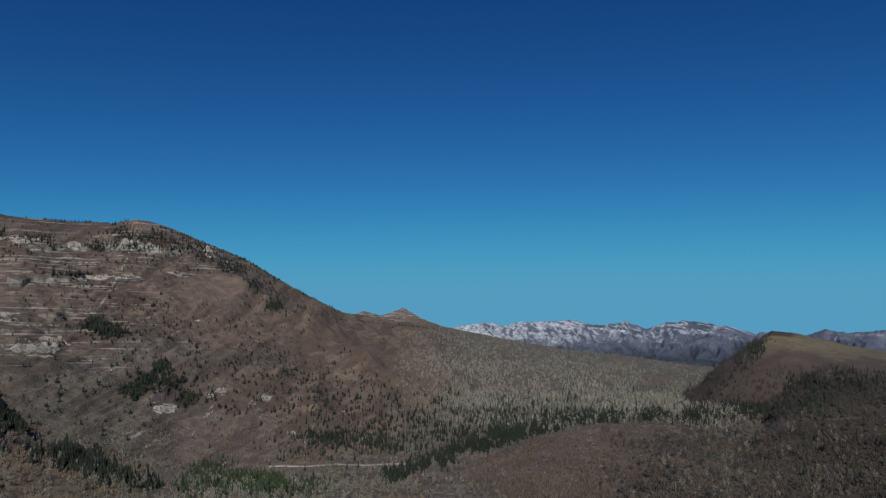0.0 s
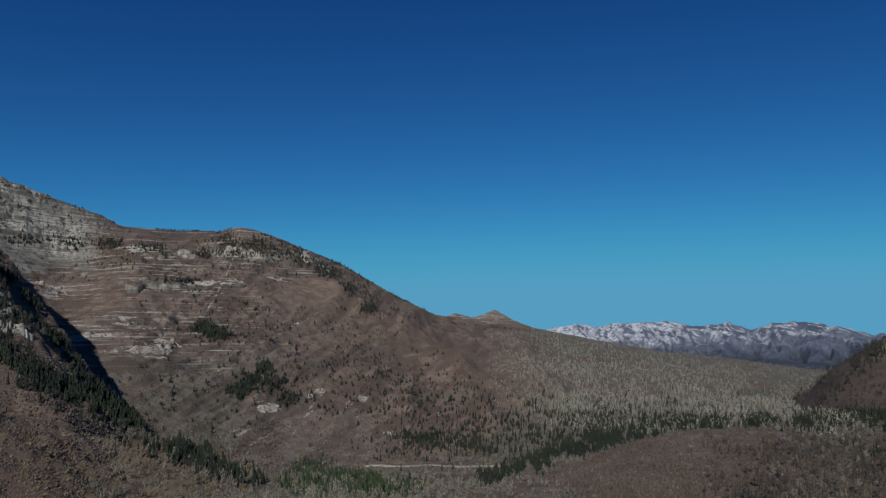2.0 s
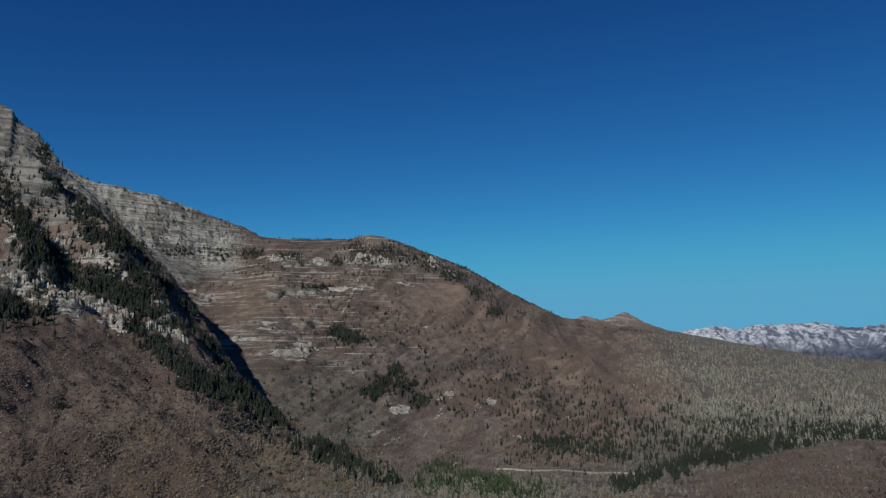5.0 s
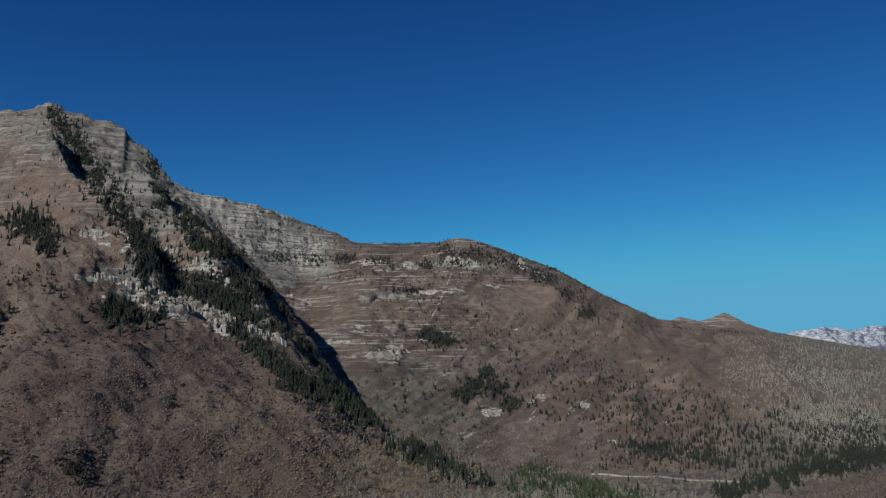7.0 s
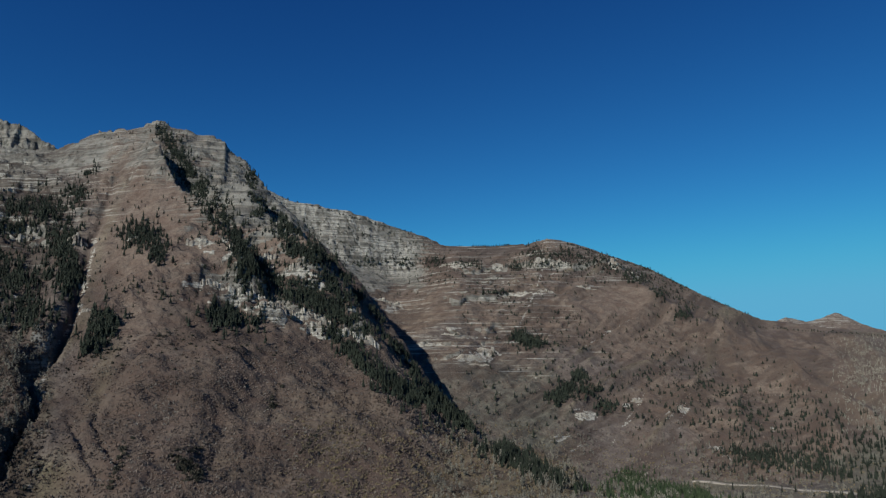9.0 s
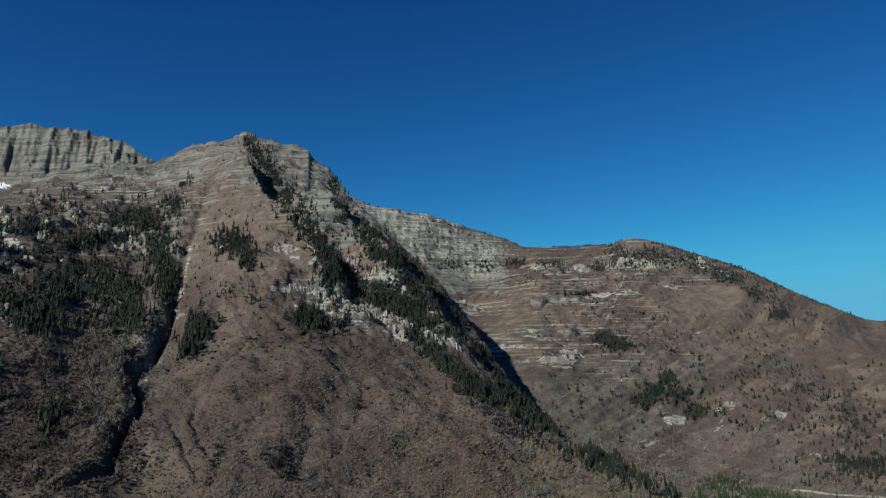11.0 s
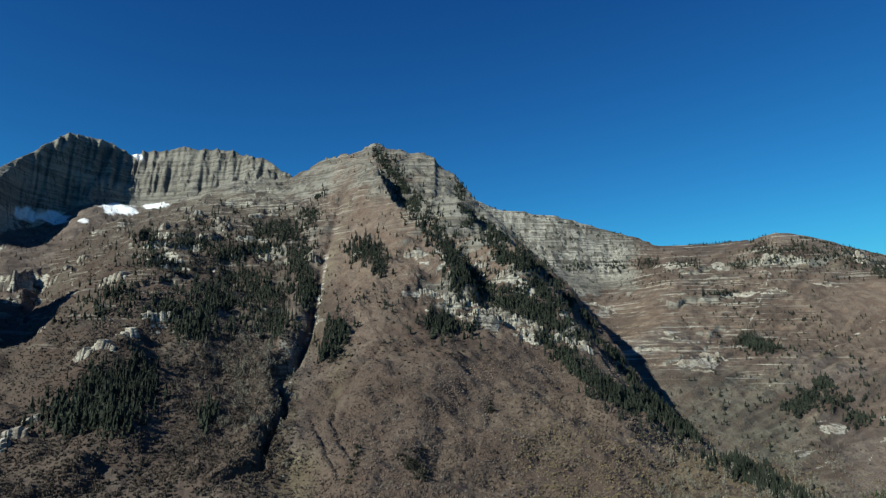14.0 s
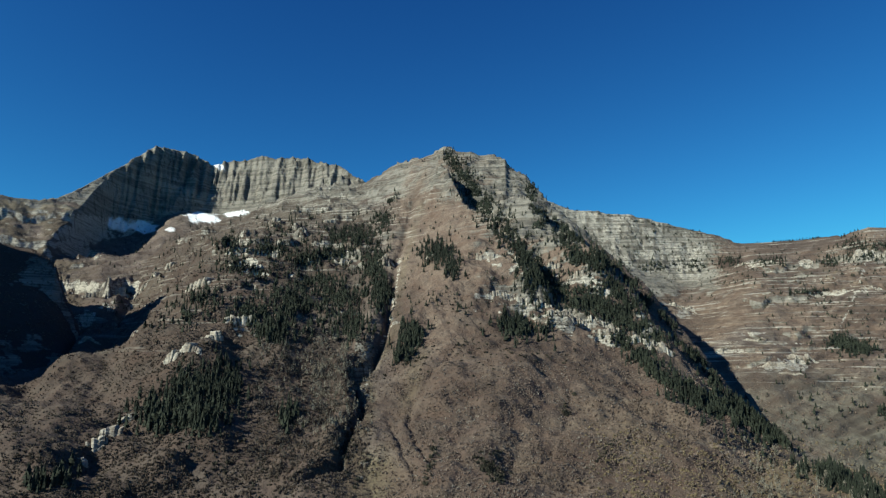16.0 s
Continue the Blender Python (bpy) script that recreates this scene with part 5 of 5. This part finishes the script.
    scattered("oak_scrub", "tall rust-grey leafless scrub below the firs", "shrubs", SHRUBS, [OAK_RUST], s, tallness(len(s), 1.0, 3.2), RNG, 0.8)
    s = np.concatenate([patch(-92, -61, -12.6, 4, 13000, 0.25, 46), patch(-92, -76, -12, 3, 6000, 0.2, 57)])
    scattered("oak_scrub", "dark grey-brown scrub on the western slope", "shrubs", FAR_SHRUBS, [OAK_DARK], s, tallness(len(s), 0.6, 2.4), RNG)
    s = np.concatenate([patch(14, 38, -12.8, -4.2, 10000, 0.1, 47, ("grove_slope", "ground")), patch(16, 27, -12, -5.6, 2500, 0.2, 51, ("rust_hill",))])
    scattered("oak_scrub", "dark brown scrub and saplings on the near slope", "shrubs", SHRUBS, [OAK_DARK], s, tallness(len(s), 1.2, 4.0), RNG, 0.8)
    s = np.concatenate([patch(-46, -22, -13.6, -4.8, 4500, 0.35, 45), patch(-27, 0, -15, -6.5, 5000, 0.2, 48, floor)])
    scattered("oak_scrub", "tan dry scrub and grass tussocks", "shrubs", SHRUBS, [OAK_TAN], s, tallness(len(s), 0.8, 2.6), RNG)
    s = np.concatenate([patch(-48, -1, -10, 9.0, 12000, 0.4, 55), patch(-92, -64, 1, 12, 9000, 0.3, 56)])
    s = clear_of_bowl(s)
    scattered("oak_scrub", "dark brown scrub on the far slope", "shrubs", FAR_SHRUBS, [OAK_RED], s, tallness(len(s), 1.2, 3.8), RNG)


plant()


# ---- gravel road on the valley floor ----
def road():
    az = np.linspace(-13.7, -2.3, 60)
    el = -9.36 - 0.08 * (az + 13.7) / 11 + 0.05 * np.sin(az * 1.3)
    p, keep = spot(az, el)
    p = p[keep]
    for _ in range(6):
        p[1:-1] = (p[:-2] + 2 * p[1:-1] + p[2:]) / 4
    way = np.gradient(p[:, :2], axis=0)
    way /= np.linalg.norm(way, axis=1)[:, None]
    side = np.stack([-way[:, 1], way[:, 0]], -1)
    v = []
    for off, up in ((-4.5, -0.6), (-3.5, 0.9), (3.5, 0.9), (4.5, -0.6)):
        q = p.copy()
        q[:, :2] += side * off
        q[:, 2] += up
        v.append(q)
    n = len(p)
    f = [(k * n + i, k * n + i + 1, (k + 1) * n + i + 1, (k + 1) * n + i) for k in range(3) for i in range(n - 1)]
    ob = mesh_of("road", np.concatenate(v), np.array(f), [GRAVEL])
    tagged(ob, "pale gravel road along the valley floor", "road", kind="structure")


road()


# ---- limestone outcrops ----
OUTCROPS_WEST = [(-76.4, 5.7, 2.0, 0.9), (-72.7, 2.7, 2.2, 1.1), (-74.6, 1.7, 1.4, 0.8), (-76.8, 0.8, 1.8, 0.8), (-83.3, -7.3, 1.0, 0.9), (-82.5, -6.4, 1.2, 1.1), (-81.7, -5.4, 1.2, 1.1), (-80.9, -4.5, 0.9, 0.8), (-78.0, -0.1, 1.6, 0.9), (-82.7, 5.7, 2.6, 0.9), (-80.3, 5.4, 1.8, 0.7), (-61.3, 8.0, 1.2, 1.2), (-64.8, 7.9, 1.4, 0.7),
                 (-67.5, 7.9, 1.0, 0.6), (-70.7, 8.5, 1.4, 0.6), (-71.8, 7.5, 1.0, 0.5), (-68.6, 10.4, 1.2, 0.5), (-66.0, 11.4, 1.0, 0.5), (-70.8, 11.2, 1.0, 0.5), (-83.5, 1.6, 1.2, 0.4), (-80.8, 2.0, 0.8, 0.3), (-78.6, 7.3, 0.9, 0.5)]
OUTCROPS_FRONT = [(-57.7, 8.7, 0.9, 0.4), (-52.9, 8.3, 1.8, 0.8), (-60.5, 3.1, 0.7, 0.5), (-60.9, 4.8, 0.6, 0.5), (-51.6, 5.5, 2.8, 0.6), (-49.3, 4.8, 3.0, 0.7), (-47.0, 3.8, 3.0, 0.65), (-44.8, 2.9, 2.8, 0.7),
                  (-42.6, 2.2, 2.8, 0.75), (-40.6, 1.5, 2.6, 0.8), (-38.9, 0.8, 2.2, 0.9), (-50.2, 8.4, 0.8, 0.6), (-47.6, 7.6, 1.8, 0.7), (-45.4, 6.8, 1.6, 0.7)]


OUTCROPS_RED = [(-30.7, -0.3, 1.9, 0.42), (-29.2, 0.1, 1.8, 0.45), (-30.0, -0.9, 1.6, 0.2), (-28.4, 4.95, 1.6, 0.25), (-26.6, 5.0, 1.7, 0.25), (-24.4, 5.1, 1.3, 0.25), (-21.2, 5.3, 1.5, 0.22), (-24.9, 7.5, 1.0, 0.7), (-23.4, 7.4, 1.3, 0.4), (-21.7, -4.9, 1.3, 0.5),
                (-17.6, -3.7, 0.7, 0.45), (-14.2, -4.2, 0.6, 0.4), (-37.4, 4.1, 1.8, 0.4), (-32.3, 1.6, 1.6, 0.2), (-34.3, 0.8, 1.4, 0.2), (-31.0, 7.4, 1.3, 0.35), (-28.4, 7.2, 0.8, 0.4), (-19.0, 7.2, 0.6, 0.7), (-17.4, 6.3, 0.5, 0.5), (-33.0, 7.3, 1.0, 0.3)]


def outcrop(p, wide, tall, group, label):
    """A limestone ledge along the contour: upright blocks of uneven height and set-back, in two or three beds, let into the slope."""
    def ground_z(x, y):
        return ground_at(np.degrees(np.arctan2(x, y)), np.hypot(x, y)) + EYE

    step = max(12.0, 0.8 * tall)
    px, py = np.array([p[0] + step, p[0] - step, p[0], p[0]]), np.array([p[1], p[1], p[1] + step, p[1] - step])
    g = ground_z(px, py)
    up = Vector((g[0] - g[1], g[2] - g[3]))
    away = Vector((p[0], p[1])).normalized()
    up = (up.normalized() + 0.8 * away).normalized()  # into the hill
    run = Vector((up.y, -up.x))
    edges, x = [], -0.5 * wide
    while x < 0.5 * wide:
        edges.append(x)
        x += tall * PYRNG.uniform(0.16, 0.55)
    edges.append(0.5 * wide)
    cols = []  # distance along, height share, set-back
    for a, b in zip(edges, edges[1:]):
        end = 1 - abs((a + b) / wide) ** 3
        h, back = PYRNG.uniform(0.55, 1.05) * (0.25 + 0.75 * end), PYRNG.uniform(-0.10, 0.22) + 0.25 * (1 - end)
        gap = 0.04 * (b - a)
        for u, dh in ((a + gap, -0.05), (a + 0.35 * (b - a), 0.0), (a + 0.7 * (b - a), 0.0), (b - gap, -0.06)):
            cols.append((u, h + dh + PYRNG.uniform(-0.04, 0.04), back + PYRNG.uniform(-0.03, 0.03) + (0.05 if dh else 0.0)))
    u = np.array([c[0] for c in cols])
    base = ground_z(p[0] + run.x * u, p[1] + run.y * u)
    bed = [PYRNG.uniform(0.25, 0.42), PYRNG.uniform(0.58, 0.75)]
    profile = [(-0.05, -0.6), (0.0, bed[0]), (0.09, bed[0] + 0.03), (0.10, bed[1]), (0.20, bed[1] + 0.03), (0.22, 0.97), (0.30, 1.0), (1.5, 1.04)]
    bm = bmesh.new()
    rings = []
    for (d, h, back), z0 in zip(cols, base):
        ring = []
        for y, z in profile:
            q = tall * (y + back)
            zz = z0 + tall * (z * h if z > 0 else z)
            ring.append(bm.verts.new((run.x * d + up.x * q, run.y * d + up.y * q, zz - p[2])))
        rings.append(ring)
    for a, b in zip(rings, rings[1:]):
        for k in range(len(profile) - 1):
            bm.faces.new((a[k], b[k], b[k + 1], a[k + 1]))
    for ring in (rings[0][::-1], rings[-1]):
        bm.faces.new(ring)
    bmesh.ops.recalc_face_normals(bm, faces=bm.faces)
    me = bpy.data.meshes.new("rock_outcrop")
    bm.to_mesh(me)
    bm.free()
    me.materials.append(STONE)
    ob = new("rock_outcrop", me)
    ob.location = p
    tagged(ob, label, "rock", group)


def outcrops():
    for rows, group, label in ((OUTCROPS_RED, "ledges on the red mountain", "pale flat rock ledge in a reddish-brown slope"),
                               (OUTCROPS_WEST, "outcrops on the western slope", "pale cracked limestone outcrop among dark firs"),
                               (OUTCROPS_FRONT, "outcrops on the front peak", "pale limestone ledge above rust-brown scrub")):
        places, keep = spot(np.array([q[0] for q in rows]), np.array([q[1] for q in rows]))
        for p, ok, (_, _, wide, tall) in zip(places, keep, rows):
            if ok:
                d = math.hypot(p[0], p[1]) / DEG
                outcrop(p, 1.25 * wide * d, (1.0 if rows is OUTCROPS_WEST else 0.9) * tall * d, group, label)


outcrops()
